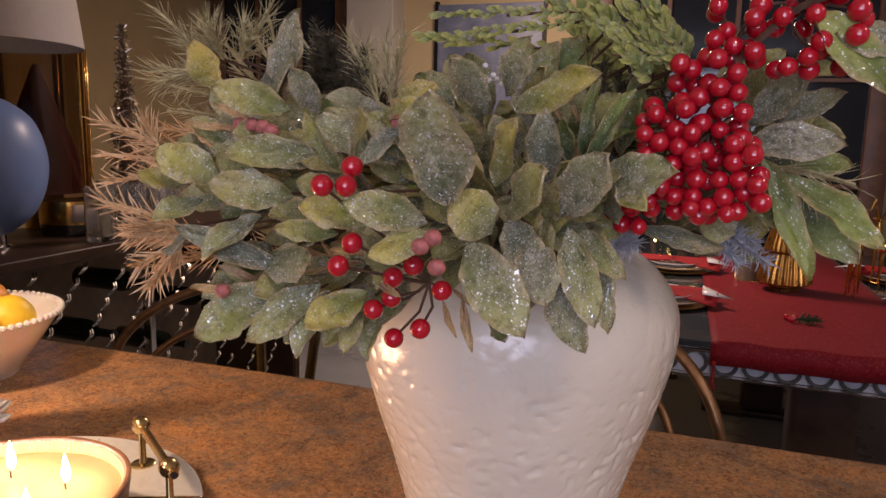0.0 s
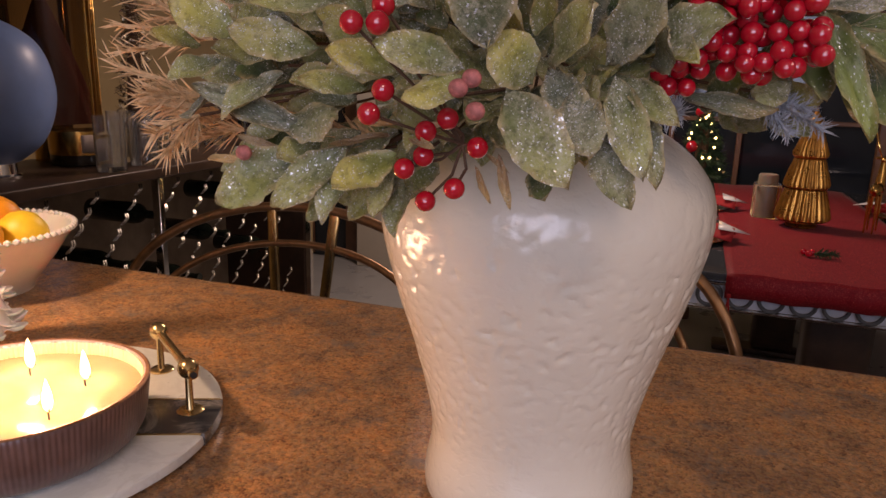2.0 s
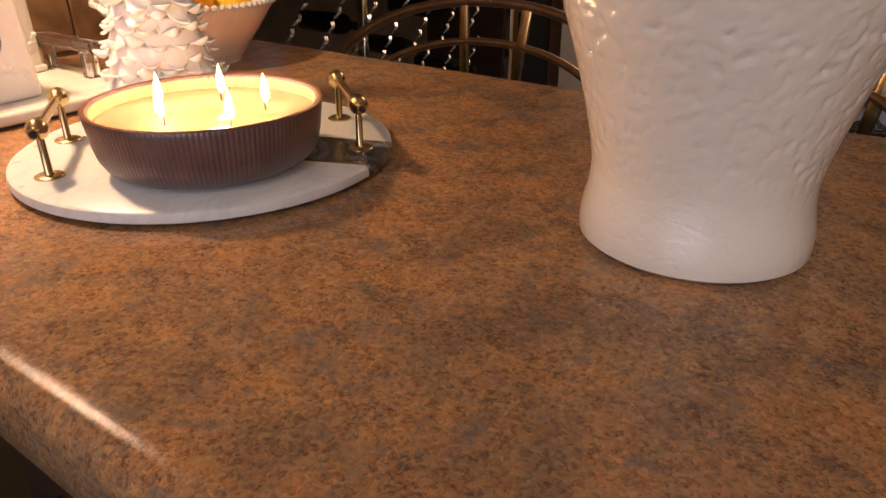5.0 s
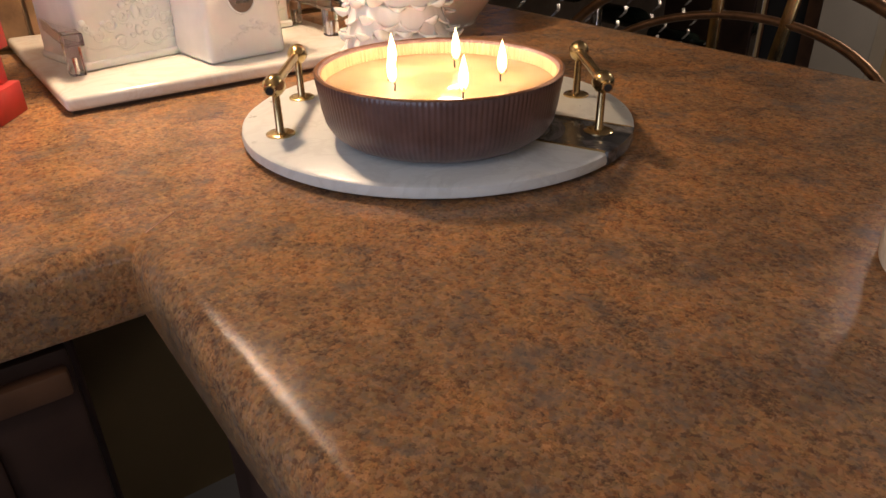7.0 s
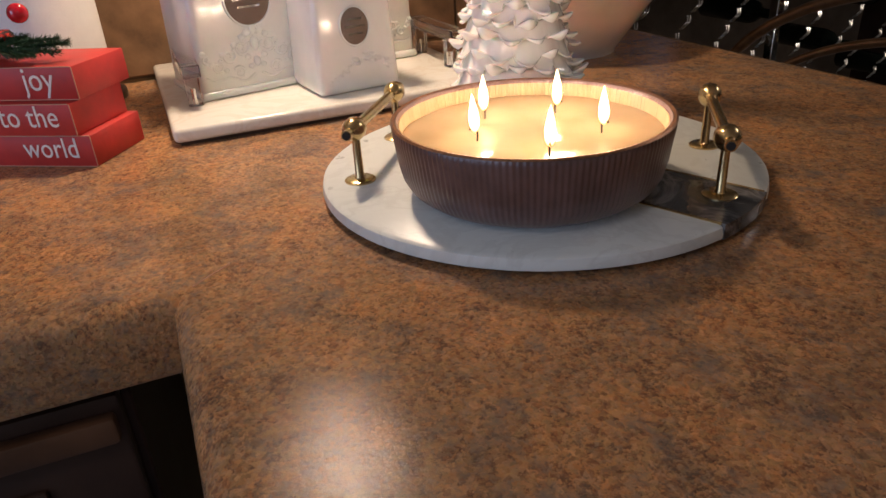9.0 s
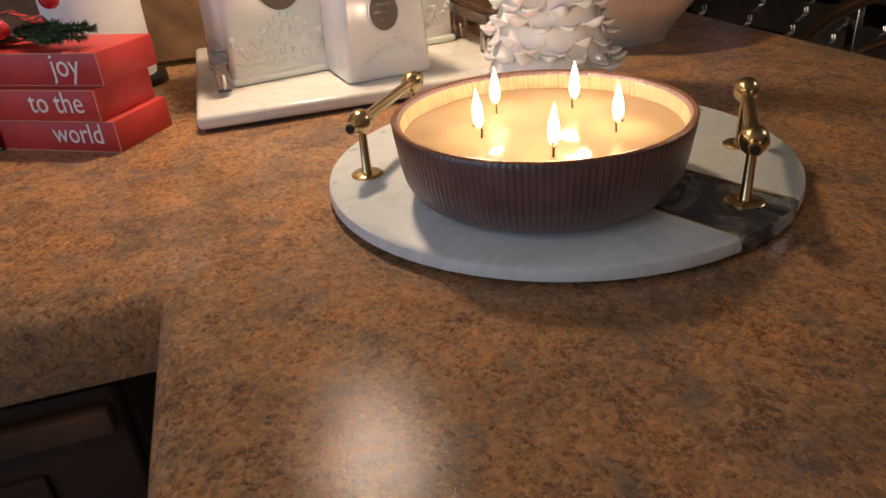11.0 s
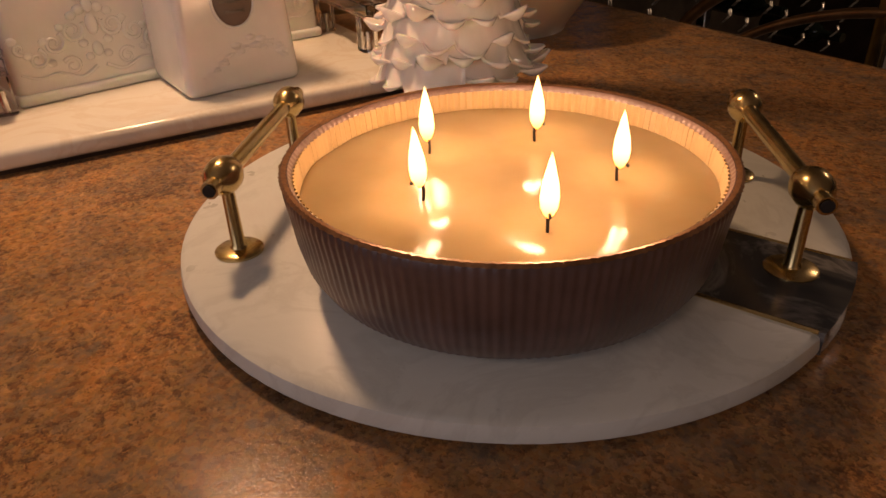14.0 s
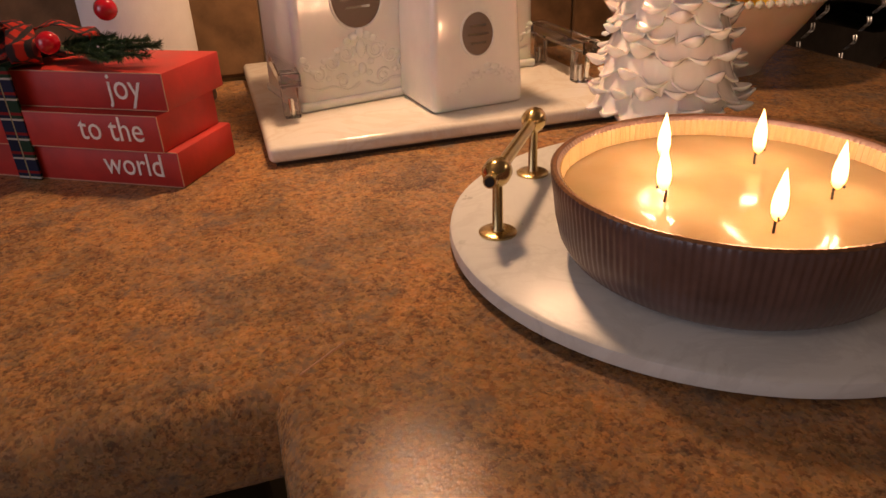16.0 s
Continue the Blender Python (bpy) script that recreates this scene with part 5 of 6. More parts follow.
FROST = leaf_material("frosted_leaf", (0.055, 0.075, 0.045), (0.15, 0.185, 0.075), (0.33, 0.35, 0.12), 0.85)
LIME = leaf_material("lime_leaf", (0.10, 0.13, 0.045), (0.25, 0.275, 0.070), (0.50, 0.45, 0.12), 0.60)
SILVER = leaf_material("silver_leaf", (0.055, 0.075, 0.065), (0.12, 0.15, 0.11), (0.22, 0.25, 0.15), 1.0)
WAXY = leaf_material("glossy_leaf", (0.07, 0.10, 0.035), (0.14, 0.19, 0.055), (0.27, 0.33, 0.09), 0.30)
GREEN = leaf_material("waxy_leaf", (0.030, 0.055, 0.030), (0.065, 0.11, 0.050), (0.16, 0.23, 0.065), 0.40)
FRESH = leaf_material("fresh_leaf", (0.10, 0.14, 0.04), (0.19, 0.25, 0.07), (0.33, 0.38, 0.12), 0.2)
DRY = leaf_material("dry_leaf", (0.25, 0.13, 0.07), (0.45, 0.28, 0.16), (0.55, 0.40, 0.24), 0.35)
PINE = make_plain("frosted_pine", (0.42, 0.37, 0.19), 0.6, 0, 0.4, 300, 0)
TAN = make_plain("tan_bristle", (0.68, 0.46, 0.24), 0.65, 0, 0.3, 300, 0)
DARK_PINE = make_plain("dark_pine", (0.070, 0.058, 0.032), 0.7, 0, 0.4, 200, 0)
SNOWY = make_plain("snowy_pine", (0.40, 0.43, 0.46), 0.7, 0, 0.3, 300, 0)


def leaf_mesh(name, L, W, curl, fold, material, rng, point=1.0):
    """A thin leaf along +x with a midrib fold, a wavy edge and a curl."""
    b = bmesh.new()
    rim = b.verts.layers.float.new("rim")
    nx, ny = 20, 8
    grids = []
    for side in (0, 1):
        g = []
        for i in range(nx + 1):
            u = i / nx
            half = W / 2 * (math.sin(math.pi * min(1, u ** 1.12)) ** (0.66 * point) + 0.03 * (u < 0.12))
            row = []
            for j in range(ny + 1):
                s = j / ny * 2 - 1
                wave = 0.0024 * math.sin(9 * u + 3 * s + curl * 50) * abs(s) + 0.0016 * noise.noise(Vector((9 * u + curl * 70, 4 * s, fold * 9)))
                z = fold * abs(s) * half + curl * L * (u * u) * 0.8 + wave - side * (0.0008 * (1 - abs(s) ** 4) + 0.00005)
                v = b.verts.new((L * u, s * half * (1 + 0.045 * math.sin(19 * u + 40 * curl + s) + 0.10 * noise.noise(Vector((26 * u, curl * 90, 3 * s)))), z))
                v[rim] = max(abs(s), (u - 0.55) / 0.45) ** 3
                row.append(v)
            g.append(row)
        grids.append(g)
    for n, g in enumerate(grids):
        for i in range(nx):
            for j in range(ny):
                f = (g[i][j], g[i + 1][j], g[i + 1][j + 1], g[i][j + 1])
                b.faces.new(f if n == 0 else f[::-1])
    t, u = grids
    for i in range(nx):
        b.faces.new((t[i][0], u[i][0], u[i + 1][0], t[i + 1][0])), b.faces.new((t[i + 1][ny], u[i + 1][ny], u[i][ny], t[i][ny]))
    bmesh.ops.remove_doubles(b, verts=b.verts[:], dist=0.00002)
    return finish(b, name, material)


_r = random.Random(4)
# width, curl and fold of the broad leaves
SHAPES = ((0.029, -0.10, 0.30), (0.031, 0.08, 0.24), (0.028, -0.16, 0.40), (0.030, 0.02, 0.20), (0.029, -0.22, 0.22), (0.028, 0.14, -0.22))
LEAVES = {
    "frost": [leaf_mesh("leaf", 0.056, w, c, f, FROST, _r) for w, c, f in SHAPES],
    "lime": [leaf_mesh("leaf", 0.056, w, c, f, LIME, _r) for w, c, f in SHAPES],
    "silver": [leaf_mesh("leaf", 0.056, w, c, f, SILVER, _r) for w, c, f in SHAPES],
    "wax": [leaf_mesh("leaf", 0.056, w, c, f, WAXY, _r, 0.85) for w, c, f in ((0.029, -0.12, 0.18), (0.028, -0.2, 0.25))],
    "green": [leaf_mesh("leaf", 0.056, w, c, f, GREEN, _r, 0.8) for w, c, f in ((0.022, -0.22, 0.2), (0.024, -0.3, 0.25), (0.021, 0.05, 0.2))],
    "small": [leaf_mesh("leaf", 0.056, w, c, f, FRESH, _r) for w, c, f in ((0.030, -0.1, 0.2), (0.026, 0.1, 0.3))],
    "dry": [leaf_mesh("leaf", 0.056, w, c, f, DRY, _r) for w, c, f in ((0.014, -0.2, 0.5), (0.018, 0.25, 0.6))],
}
def stem(points, r):
    """One wired stem of the bunch."""
    part("stem", tube(points, r, 5), WOOD_STEM, bouquet)


bouquet = thing("floral_arrangement", (*VASE, TOP + 0.30), "frosted artificial christmas greenery with red berries in the cream vase", "floral arrangement")
HOME = Vector((*VASE, TOP + 0.30))
rng = random.Random(12)


def put_leaf(kind, base, along, facing, length, wide=1.0):
    d = Vector(along).normalized()
    n = Vector(facing)
    n = (n - d * n.dot(d)).normalized()
    y = n.cross(d)
    m = Matrix((d, y, n)).transposed().to_4x4()
    m.translation = Vector(base) - HOME
    k = length / 0.056
    part("leaf", rng.choice(LEAVES[kind]), None, bouquet, m=m @ Matrix.Diagonal((k, k * wide, k, 1)))


def spray(kind, p, q, count, size):
    """A stem from the vase's mouth through p to q with leaves set along its outer run."""
    p, q = Vector(p), Vector(q)
    mouth = Vector((*VASE, TOP + 0.33))
    path = bent([mouth + Vector((0, 0, -0.03)), mouth.lerp(p, 0.6) + Vector((0, 0, 0.01)), p, q], 6)
    stem([v - HOME + Vector((0, 0.024, 0)) * min(1, i / 8) for i, v in enumerate(path)][:-2], 0.0010)
    d = (q - p).normalized()
    for k in range(count):
        f = k / max(1, count - 1)
        base = p.lerp(q, f * (1.0 if kind == "small" else 0.78)) + Vector((0, 0.004 if kind == "small" else 0.040, 0)) + Vector((rng.uniform(-1, 1), rng.uniform(-1, 1), rng.uniform(-1, 1))) * size * 0.12
        side = d.cross(Vector((0.1, -1, 0.25))).normalized() * (1 if k % 2 else -1)
        spread = rng.uniform(0.45, 1.05) * (1 - 0.75 * f)
        if k == count - 1:
            spread = 0.05
        way = d + side * spread + Vector((rng.uniform(-0.2, 0.2), rng.uniform(-0.45, 0.15), rng.uniform(-0.25, 0.1)))
        face = Vector((rng.uniform(-0.55, 0.55), -1, rng.uniform(0.1, 0.95)))
        put_leaf(kind, base, way, face, size * rng.uniform(0.78, 1.12) * (0.85 + 0.15 * f))


def hero(kind, a, b, wide):
    """One of the large outer leaves, from its stalk at a to its tip at b."""
    v = Vector(b) - Vector(a)
    put_leaf(kind, a, v, (rng.uniform(-0.35, 0.35), -1, rng.uniform(0.15, 0.6)), v.length * 1.04, wide / 0.52)


def needles(kind, p, q):
    p, q = Vector(p) - HOME, Vector(q) - HOME
    mouth = Vector((0, 0, 0.02))
    stem([mouth, mouth.lerp(p, 0.6) + Vector((0, 0, 0.008)), p], 0.0010)
    look_ = {"pine": (PINE, 0.027, 36, 0.00050, 0.55), "tan": (TAN, 0.023, 34, 0.0012, 0.55), "dark": (DARK_PINE, 0.014, 150, 0.0007, 0.85), "frosty": (SNOWY, 0.014, 120, 0.0007, 0.8)}[kind]
    b = bmesh.new()
    for k in range(3 if kind != "tan" else 2):
        j = Vector((rng.uniform(-1, 1), rng.uniform(-1, 1), rng.uniform(-1, 1))) * 0.012
        fir_twig(p, q + j, b, look_[1], look_[2], rng=rng, thick=look_[3], spread=look_[4])
    part("needle_sprig", b, look_[0], bouquet, {"pine": "frosted pine sprig", "tan": "dried tan bristle sprig", "dark": "dark brown-green sprig", "frosty": "snowy pine sprig"}[kind], smooth=False)


spray("frost", (-0.081, 0.700, 1.253), (-0.237, 0.660, 1.244), 17, 0.041)
spray("frost", (-0.081, 0.700, 1.223), (-0.172, 0.640, 1.175), 17, 0.041)
spray("frost", (-0.105, 0.740, 1.268), (-0.244, 0.700, 1.270), 15, 0.041)
spray("frost", (-0.067, 0.700, 1.224), (-0.114, 0.630, 1.177), 15, 0.038)
spray("frost", (-0.097, 0.760, 1.264), (-0.241, 0.740, 1.314), 13, 0.041)
spray("frost", (-0.067, 0.740, 1.258), (-0.132, 0.700, 1.298), 13, 0.038)
spray("frost", (-0.040, 0.700, 1.233), (-0.052, 0.620, 1.284), 10, 0.057)
spray("frost", (-0.037, 0.680, 1.235), (-0.014, 0.620, 1.220), 12, 0.048)
spray("frost", (-0.015, 0.690, 1.242), (0.010, 0.650, 1.224), 14, 0.050)
spray("frost", (-0.030, 0.740, 1.246), (-0.027, 0.710, 1.296), 9, 0.045)
spray("frost", (-0.024, 0.760, 1.252), (0.008, 0.740, 1.297), 8, 0.045)
spray("frost", (-0.014, 0.700, 1.237), (0.033, 0.650, 1.264), 9, 0.050)
spray("frost", (0.046, 0.800, 1.252), (0.132, 0.740, 1.293), 10, 0.050)
spray("frost", (-0.041, 0.670, 1.239), (-0.076, 0.615, 1.232), 12, 0.046)
spray("frost", (-0.023, 0.670, 1.249), (0.010, 0.610, 1.241), 9, 0.043)
spray("frost", (-0.091, 0.690, 1.207), (-0.179, 0.660, 1.195), 13, 0.037)
spray("frost", (-0.050, 0.760, 1.254), (-0.065, 0.730, 1.300), 8, 0.043)
spray("frost", (0.056, 0.780, 1.229), (0.102, 0.740, 1.231), 6, 0.043)
spray("green", (0.068, 0.760, 1.286), (0.136, 0.720, 1.253), 4, 0.055)
spray("frost", (0.085, 0.790, 1.318), (0.150, 0.760, 1.340), 6, 0.040)
spray("green", (-0.024, 0.780, 1.251), (0.020, 0.760, 1.288), 6, 0.050)
spray("green", (-0.095, 0.800, 1.275), (-0.122, 0.760, 1.300), 4, 0.045)
spray("small", (0.039, 0.820, 1.300), (-0.019, 0.800, 1.376), 26, 0.017)
spray("small", (0.036, 0.820, 1.341), (-0.098, 0.760, 1.351), 34, 0.014)
spray("small", (0.048, 0.840, 1.316), (0.038, 0.800, 1.377), 22, 0.020)
spray("small", (0.013, 0.840, 1.316), (-0.003, 0.820, 1.368), 16, 0.019)
spray("small", (0.025, 0.745, 1.358), (-0.090, 0.735, 1.346), 40, 0.0085)
spray("small", (0.015, 0.745, 1.361), (-0.082, 0.735, 1.361), 34, 0.0085)
spray("small", (0.069, 0.745, 1.327), (0.014, 0.735, 1.354), 44, 0.0120)
spray("small", (0.057, 0.745, 1.330), (0.033, 0.735, 1.357), 36, 0.0120)
spray("small", (0.066, 0.745, 1.335), (0.044, 0.735, 1.361), 30, 0.0120)
spray("small", (0.036, 0.745, 1.338), (0.013, 0.735, 1.363), 28, 0.0120)
spray("small", (0.046, 0.745, 1.323), (0.026, 0.735, 1.344), 26, 0.0120)
needles("tan", (-0.244, 0.675, 1.276), (-0.262, 0.660, 1.281))
needles("tan", (-0.212, 0.655, 1.229), (-0.244, 0.640, 1.241))
needles("tan", (-0.213, 0.655, 1.223), (-0.231, 0.640, 1.222))
needles("tan", (-0.213, 0.655, 1.218), (-0.219, 0.640, 1.209))
needles("pine", (-0.216, 0.695, 1.325), (-0.234, 0.680, 1.348))
needles("pine", (-0.209, 0.695, 1.330), (-0.214, 0.680, 1.357))
needles("pine", (-0.223, 0.695, 1.322), (-0.250, 0.680, 1.321))
needles("pine", (-0.199, 0.700, 1.330), (-0.176, 0.685, 1.352))
needles("dark", (-0.164, 0.735, 1.310), (-0.156, 0.720, 1.345))
needles("dark", (-0.151, 0.735, 1.312), (-0.138, 0.720, 1.337))
needles("pine", (-0.112, 0.735, 1.305), (-0.109, 0.720, 1.343))
needles("pine", (-0.121, 0.735, 1.305), (-0.127, 0.720, 1.334))
needles("pine", (-0.212, 0.780, 1.284), (-0.254, 0.760, 1.345))
needles("pine", (-0.236, 0.780, 1.288), (-0.283, 0.750, 1.303))
needles("pine", (-0.176, 0.820, 1.298), (-0.203, 0.800, 1.359))
needles("dark", (-0.171, 0.820, 1.307), (-0.194, 0.800, 1.335))
needles("pine", (-0.137, 0.840, 1.286), (-0.161, 0.840, 1.343))
needles("pine", (-0.141, 0.840, 1.286), (-0.185, 0.820, 1.328))
needles("pine", (0.114, 0.760, 1.274), (0.146, 0.740, 1.256))
needles("tan", (-0.218, 0.720, 1.280), (-0.271, 0.690, 1.279))
needles("tan", (-0.224, 0.700, 1.214), (-0.260, 0.670, 1.226))
needles("tan", (-0.215, 0.700, 1.207), (-0.248, 0.670, 1.213))
needles("dark", (0.020, 0.800, 1.277), (0.020, 0.800, 1.328))
needles("tan", (-0.118, 0.700, 1.204), (-0.168, 0.680, 1.217))
needles("frosty", (0.081, 0.760, 1.240), (0.105, 0.740, 1.229))
needles("frosty", (0.045, 0.740, 1.227), (0.024, 0.700, 1.224))
needles("pine", (-0.230, 0.760, 1.300), (-0.290, 0.740, 1.330))
needles("pine", (-0.215, 0.780, 1.310), (-0.235, 0.770, 1.362))
needles("tan", (-0.235, 0.700, 1.262), (-0.285, 0.670, 1.262))
needles("dark", (0.045, 0.810, 1.270), (0.058, 0.800, 1.325))
needles("dark", (-0.150, 0.820, 1.300), (-0.175, 0.800, 1.345))
needles("dark", (0.030, 0.800, 1.280), (0.035, 0.790, 1.330))
hero("frost", (-0.043, 0.616, 1.247), (-0.074, 0.594, 1.257), 0.45)
hero("lime", (-0.039, 0.614, 1.245), (-0.061, 0.592, 1.232), 0.49)
hero("lime", (-0.075, 0.618, 1.246), (-0.098, 0.596, 1.253), 0.55)
hero("frost", (-0.088, 0.624, 1.256), (-0.104, 0.602, 1.265), 0.47)
hero("frost", (-0.105, 0.624, 1.277), (-0.142, 0.602, 1.277), 0.39)
hero("lime", (-0.133, 0.647, 1.298), (-0.165, 0.625, 1.309), 0.44)
hero("lime", (-0.200, 0.677, 1.308), (-0.200, 0.655, 1.335), 0.61)
hero("silver", (-0.163, 0.687, 1.304), (-0.146, 0.665, 1.350), 0.39)
hero("lime", (-0.169, 0.634, 1.261), (-0.191, 0.612, 1.276), 0.62)
hero("lime", (-0.199, 0.642, 1.256), (-0.212, 0.620, 1.261), 0.59)
hero("frost", (-0.184, 0.638, 1.248), (-0.199, 0.616, 1.241), 0.55)
hero("lime", (-0.117, 0.622, 1.255), (-0.150, 0.600, 1.261), 0.50)
hero("frost", (-0.141, 0.630, 1.242), (-0.164, 0.608, 1.225), 0.51)
hero("silver", (-0.126, 0.634, 1.214), (-0.181, 0.612, 1.236), 0.22)
hero("frost", (-0.137, 0.636, 1.206), (-0.171, 0.614, 1.178), 0.49)
hero("frost", (-0.111, 0.638, 1.208), (-0.140, 0.616, 1.179), 0.41)
hero("frost", (-0.106, 0.640, 1.203), (-0.117, 0.618, 1.175), 0.46)
hero("lime", (-0.082, 0.634, 1.206), (-0.104, 0.612, 1.190), 0.55)
hero("frost", (-0.086, 0.642, 1.202), (-0.089, 0.620, 1.179), 0.46)
hero("lime", (-0.094, 0.626, 1.237), (-0.117, 0.604, 1.241), 0.33)
hero("lime", (-0.081, 0.652, 1.296), (-0.045, 0.630, 1.308), 0.44)
hero("lime", (-0.084, 0.654, 1.294), (-0.048, 0.632, 1.298), 0.40)
hero("silver", (-0.084, 0.652, 1.299), (-0.100, 0.630, 1.306), 0.45)
hero("frost", (-0.096, 0.644, 1.277), (-0.075, 0.622, 1.293), 0.71)
hero("frost", (-0.098, 0.634, 1.269), (-0.105, 0.612, 1.292), 0.37)
hero("silver", (-0.066, 0.640, 1.291), (-0.078, 0.618, 1.276), 0.37)
hero("frost", (-0.147, 0.652, 1.284), (-0.155, 0.630, 1.286), 0.74)
hero("silver", (-0.185, 0.692, 1.313), (-0.146, 0.670, 1.322), 0.67)
hero("silver", (-0.135, 0.682, 1.297), (-0.140, 0.660, 1.321), 0.43)
hero("silver", (-0.197, 0.644, 1.231), (-0.191, 0.622, 1.219), 0.86)
hero("frost", (-0.150, 0.637, 1.220), (-0.102, 0.615, 1.220), 0.41)
hero("frost", (-0.129, 0.644, 1.208), (-0.141, 0.622, 1.201), 0.61)
hero("frost", (-0.194, 0.662, 1.271), (-0.198, 0.640, 1.280), 0.77)
hero("frost", (-0.159, 0.652, 1.258), (-0.167, 0.630, 1.274), 0.60)
hero("frost", (-0.033, 0.615, 1.256), (-0.034, 0.593, 1.305), 0.58)
hero("silver", (-0.040, 0.702, 1.298), (-0.053, 0.680, 1.329), 0.51)
hero("frost", (-0.029, 0.702, 1.309), (-0.017, 0.680, 1.336), 0.54)
hero("lime", (-0.021, 0.692, 1.301), (0.026, 0.670, 1.318), 0.32)
hero("lime", (-0.020, 0.652, 1.263), (-0.005, 0.630, 1.295), 0.38)
hero("frost", (-0.012, 0.640, 1.250), (0.011, 0.618, 1.272), 0.63)
hero("lime", (-0.017, 0.634, 1.241), (-0.027, 0.612, 1.259), 0.79)
hero("frost", (-0.026, 0.624, 1.239), (0.004, 0.602, 1.205), 0.50)
hero("silver", (0.000, 0.644, 1.240), (0.012, 0.622, 1.212), 0.52)
hero("silver", (0.013, 0.648, 1.250), (0.036, 0.626, 1.280), 0.50)
hero("frost", (0.022, 0.646, 1.245), (0.045, 0.624, 1.228), 0.34)
hero("frost", (0.018, 0.642, 1.246), (0.033, 0.620, 1.208), 0.37)
hero("silver", (0.025, 0.652, 1.236), (0.041, 0.630, 1.204), 0.34)
hero("silver", (0.010, 0.646, 1.223), (0.029, 0.624, 1.194), 0.48)
hero("green", (0.007, 0.712, 1.272), (0.006, 0.690, 1.298), 0.36)
hero("green", (0.018, 0.712, 1.272), (0.033, 0.690, 1.309), 0.29)
hero("green", (0.013, 0.722, 1.277), (0.016, 0.700, 1.313), 0.26)
hero("silver", (0.001, 0.677, 1.264), (0.001, 0.655, 1.297), 0.48)
hero("silver", (-0.013, 0.652, 1.249), (0.006, 0.630, 1.219), 0.46)
hero("green", (-0.017, 0.652, 1.203), (-0.007, 0.630, 1.190), 0.67)
hero("frost", (0.006, 0.667, 1.252), (0.025, 0.645, 1.259), 0.69)
hero("frost", (-0.034, 0.662, 1.277), (-0.042, 0.640, 1.293), 0.76)
hero("silver", (-0.021, 0.692, 1.276), (-0.026, 0.670, 1.294), 0.74)
hero("silver", (-0.013, 0.712, 1.297), (-0.024, 0.690, 1.304), 0.89)
hero("silver", (0.031, 0.672, 1.250), (0.041, 0.650, 1.262), 0.75)
hero("silver", (0.101, 0.752, 1.297), (0.123, 0.730, 1.321), 0.50)
hero("silver", (0.113, 0.747, 1.299), (0.139, 0.725, 1.314), 0.39)
hero("silver", (0.097, 0.737, 1.287), (0.142, 0.715, 1.288), 0.40)
hero("wax", (0.106, 0.717, 1.280), (0.133, 0.695, 1.225), 0.22)
hero("wax", (0.118, 0.712, 1.271), (0.160, 0.690, 1.243), 0.31)
hero("wax", (0.114, 0.727, 1.276), (0.127, 0.705, 1.231), 0.23)
hero("silver", (0.042, 0.732, 1.239), (0.091, 0.710, 1.229), 0.22)
hero("frost", (0.099, 0.742, 1.246), (0.080, 0.720, 1.234), 0.54)
hero("wax", (0.167, 0.712, 1.308), (0.126, 0.690, 1.347), 0.37)
hero("silver", (0.170, 0.722, 1.333), (0.132, 0.700, 1.339), 0.43)
hero("frost", (0.095, 0.772, 1.306), (0.109, 0.750, 1.326), 0.56)
hero("green", (0.089, 0.772, 1.287), (0.108, 0.750, 1.260), 0.49)
hero("green", (0.057, 0.772, 1.238), (0.078, 0.750, 1.248), 0.61)
hero("green", (0.027, 0.782, 1.276), (0.041, 0.760, 1.311), 0.46)
hero("green", (0.041, 0.792, 1.285), (0.034, 0.770, 1.320), 0.45)
for a, b in (((-0.17, 0.66, 1.285), (-0.24, 0.645, 1.298)), ((-0.16, 0.65, 1.195), (-0.235, 0.635, 1.200)), ((-0.03, 0.63, 1.21), (-0.012, 0.615, 1.165)), ((-0.05, 0.66, 1.20), (-0.028, 0.650, 1.167)), ((-0.07, 0.62, 1.215), (-0.035, 0.60, 1.207)),
             ((-0.11, 0.69, 1.21), (-0.17, 0.66, 1.20)), ((0.0, 0.75, 1.29), (-0.02, 0.73, 1.318))):
    d = Vector(b) - Vector(a)
    put_leaf("dry", a, d, (rng.uniform(-0.4, 0.4), -1, 0.6), d.length * 0.55, 0.55)
    put_leaf("dry", Vector(a) + Vector((0.004, 0.004, 0.006)), d + Vector((0.01, 0, 0.014)), (0.3, -1, 0.2), d.length * 0.4, 0.7)
# inner foliage fills the heart of the bunch
for k in range(40):
    a, e = rng.uniform(0, 2 * math.pi), rng.uniform(-0.25, 1.1)
    d = Vector((math.cos(a) * math.cos(e), -abs(math.sin(a)) * 0.9 * math.cos(e) + 0.15, math.sin(e)))
    base = Vector((*VASE, TOP + 0.335)) + Vector((d.x * 0.085, d.y * 0.085, d.z * 0.055))
    put_leaf("frost" if k % 3 else "green", base, d + Vector((rng.uniform(-0.3, 0.3), 0, rng.uniform(-0.3, 0.2))), (rng.uniform(-0.5, 0.5), -1, 0.7), rng.uniform(0.042, 0.06), 1.0 if k % 3 else 1.3)

berry_mesh = finish(ball(0.0056, (0, 0, 0), 3), "berry", BERRY)


def berry(p, s=1.0):
    part("berry", berry_mesh, None, bouquet, m=Matrix.Translation(Vector(p) - HOME) @ Matrix.Diagonal((s, s, s, 1)))


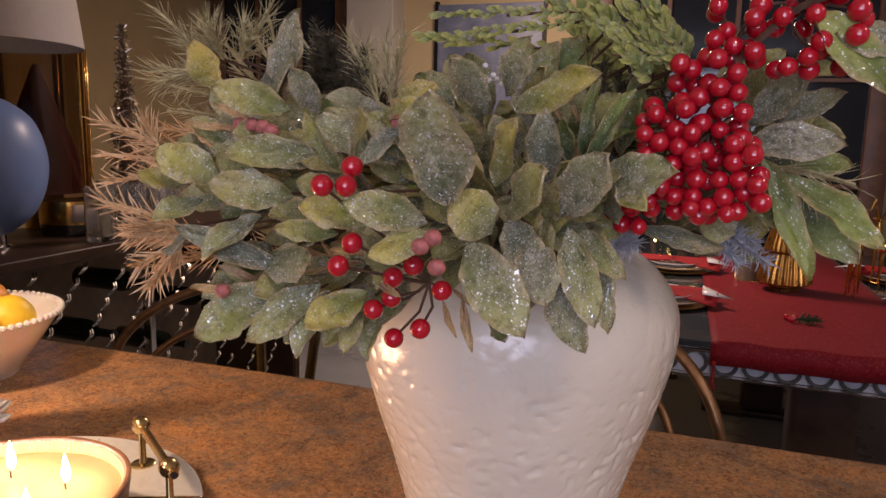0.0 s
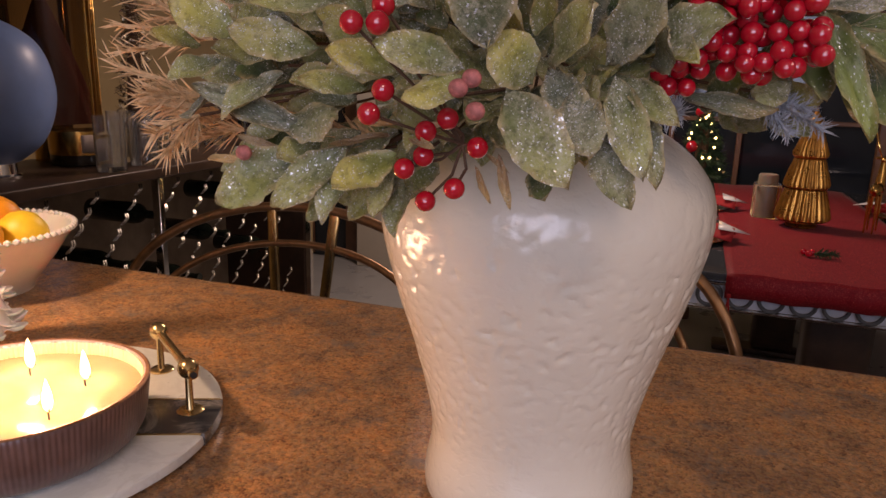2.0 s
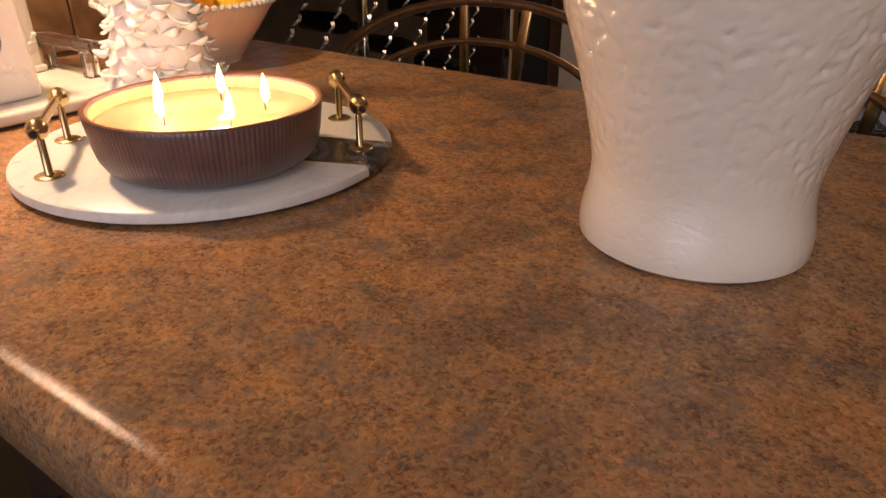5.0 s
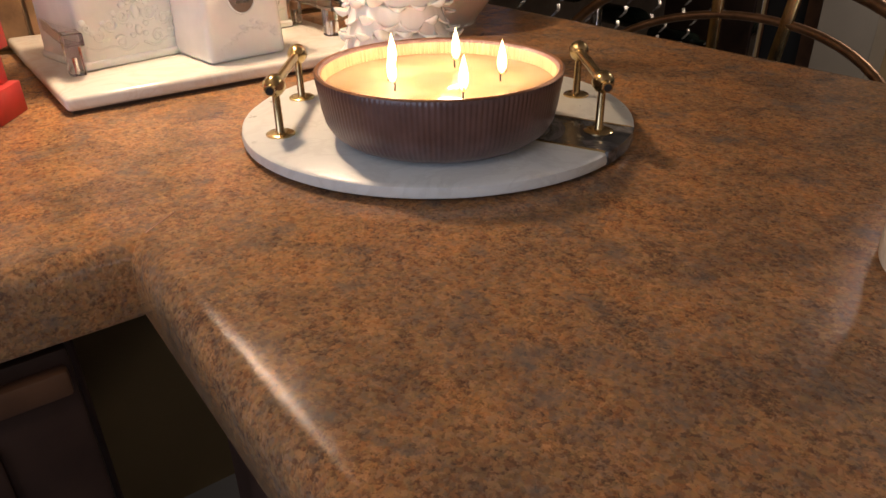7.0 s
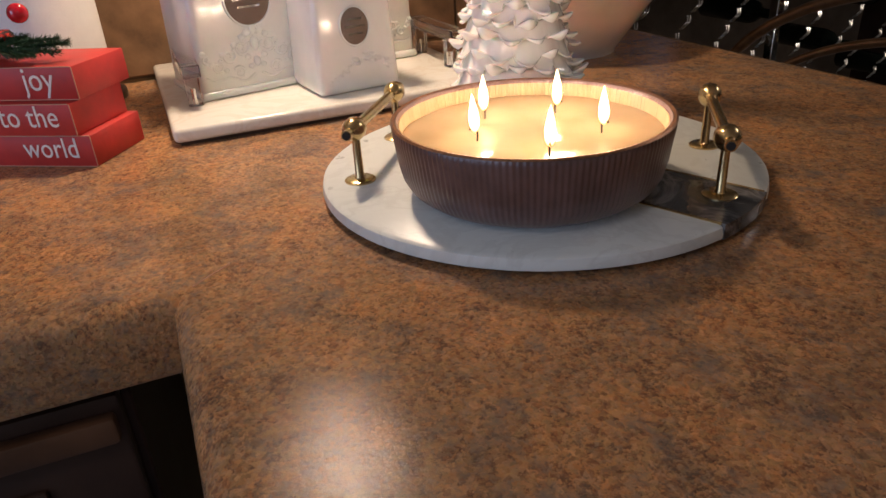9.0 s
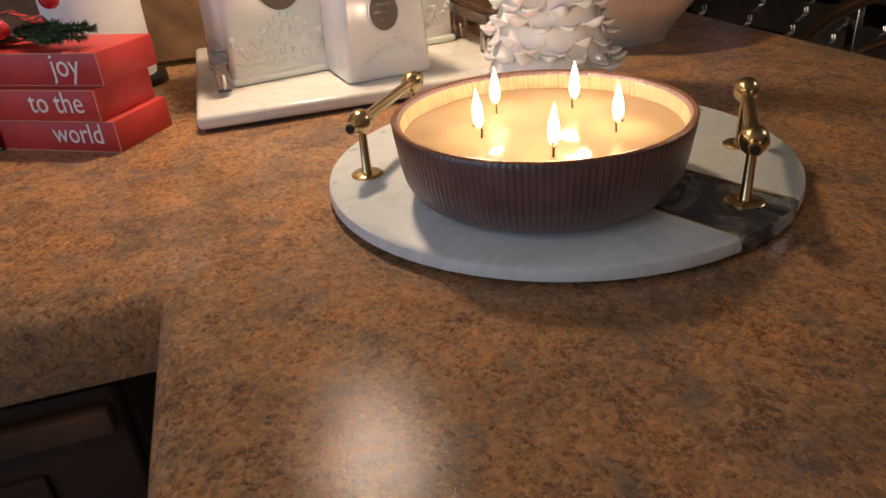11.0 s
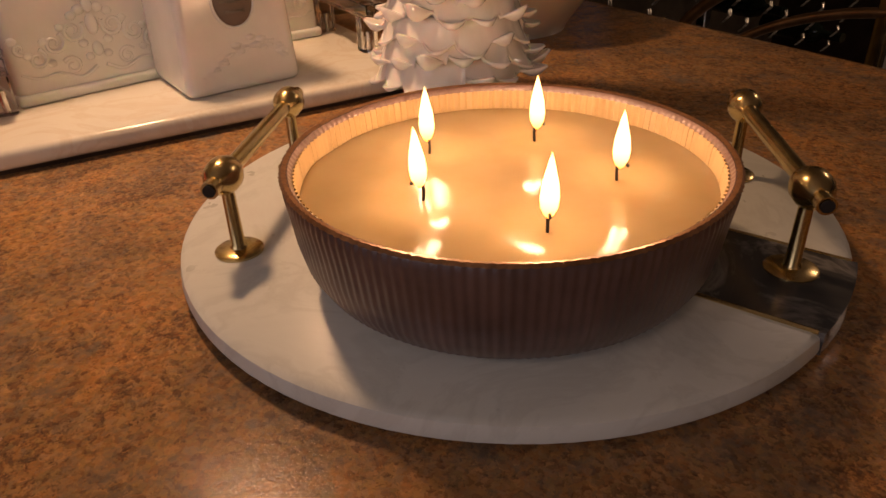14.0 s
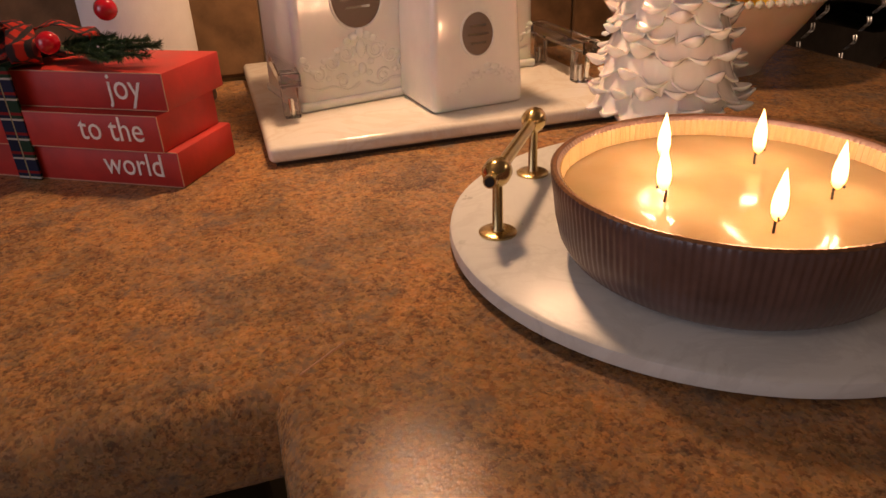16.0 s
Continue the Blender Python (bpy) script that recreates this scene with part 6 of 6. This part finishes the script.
# the loose berries on bare twigs
KNOT = Vector((-0.052, 0.645, 1.212))
for p in ((-0.084, 0.590, 1.264), (-0.076, 0.604, 1.272), (-0.074, 0.594, 1.264), (-0.079, 0.596, 1.227), (-0.075, 0.602, 1.237), (-0.073, 0.622, 1.201), (-0.065, 0.626, 1.207), (-0.061, 0.618, 1.219), (-0.065, 0.630, 1.185), (-0.049, 0.625, 1.193), (-0.040, 0.630, 1.212), (-0.052, 0.622, 1.225)):
    berry(p, 0.92)
    v = Vector(p)
    stem([v - HOME, v.lerp(KNOT, 0.5) + Vector((0.002, 0.006, -0.002)) - HOME, KNOT - HOME], 0.0008)
# the heavy berry branch: bunches along an arching stem
arch = bent([(0.02, 0.80, 1.255), (0.055, 0.74, 1.262), (0.078, 0.715, 1.290), (0.085, 0.71, 1.320), (0.115, 0.70, 1.352), (0.15, 0.70, 1.36)], 6)
stem([v - HOME for v in arch], 0.0018)
placed = []


def bunch(c, spread, count):
    c = Vector(c)
    near = min(arch, key=lambda a: (a - c).length)
    stem([c + Vector((0, 0.006, 0)) - HOME, c.lerp(near, 0.5) + Vector((0, 0.008, 0)) - HOME, near - HOME], 0.0009)
    for _ in range(count):
        for _try in range(40):
            p = c + Vector((rng.uniform(-1.5, 1.5) * spread[0], rng.uniform(-1, 1) * 0.011, rng.uniform(-1.5, 1.5) * spread[1]))
            if all((p - o).length > 0.0088 for o in placed):
                placed.append(p)
                berry(p, rng.uniform(0.82, 0.98))
                stem([p - HOME, p.lerp(c, 0.5) + Vector((0, 0.006, 0.002)) - HOME, c + Vector((0, 0.012, 0)) - HOME], 0.0007)
                break


bunch((0.087, 0.708, 1.338), (0.008, 0.012), 14)
bunch((0.117, 0.706, 1.354), (0.018, 0.007), 16)
bunch((0.126, 0.706, 1.330), (0.012, 0.006), 9)
bunch((0.075, 0.708, 1.316), (0.011, 0.008), 16)
bunch((0.060, 0.706, 1.290), (0.010, 0.011), 16)
bunch((0.080, 0.704, 1.292), (0.010, 0.010), 14)
bunch((0.067, 0.706, 1.276), (0.013, 0.007), 13)
bunch((0.095, 0.702, 1.281), (0.005, 0.004), 6)
bunch((0.081, 0.702, 1.255), (0.012, 0.005), 16)
bunch((0.099, 0.704, 1.264), (0.005, 0.005), 7)
bunch((0.055, 0.706, 1.256), (0.009, 0.005), 7)
bunch((0.041, 0.706, 1.247), (0.006, 0.004), 6)
# pale pink frosted fruits and tiny white buds
PINK = make_plain("frosted_pink", (0.45, 0.14, 0.12), 0.6, 0, 0.4, 400, 0.6)
for p in ((-0.039, 0.596, 1.239), (-0.034, 0.598, 1.243), (-0.032, 0.598, 1.230), (-0.160, 0.640, 1.290), (-0.151, 0.638, 1.290), (-0.142, 0.634, 1.289), (-0.136, 0.632, 1.287), (-0.068, 0.640, 1.293), (-0.156, 0.615, 1.204) ):
    part("frosted_fruit", finish(ball(0.0036, (0, 0, 0), 2), "frosted_fruit", PINK), None, bouquet, "pink sugared fruit", m=Matrix.Translation(Vector(p) - HOME) @ Matrix.Diagonal((1.2, 1, 1.1, 1)))
bud = finish(ball(0.0018, (0, 0, 0), 2), "bud", PORCELAIN)
for k in range(9):
    p = Vector((-0.045, 0.725, 1.322)) + Vector((rng.gauss(0, 0.006), rng.gauss(0, 0.004), rng.gauss(0, 0.007)))
    part("bud", bud, None, bouquet, "tiny pale bud", m=Matrix.Translation(p - HOME))

# more small frosted leaves close the gaps in the long side of the bunch
for k in range(70):
    u, a = rng.uniform(0.15, 1.0), rng.uniform(0, 2 * math.pi)
    base = Vector((-0.055 - 0.135 * u, 0.725 - 0.045 * u + 0.02 * math.sin(a), 1.245 + 0.052 * math.cos(a) * (0.6 + 0.4 * u) - 0.004 * u))
    way = Vector((-1, -0.35 + 0.3 * math.sin(a), 0.75 * math.cos(a) + rng.uniform(-0.3, 0.3)))
    put_leaf("frost" if k % 5 else "green", base, way, (rng.uniform(-0.5, 0.3), -1, rng.uniform(0.2, 0.9)), rng.uniform(0.028, 0.042), 1.0 if k % 5 else 1.5)
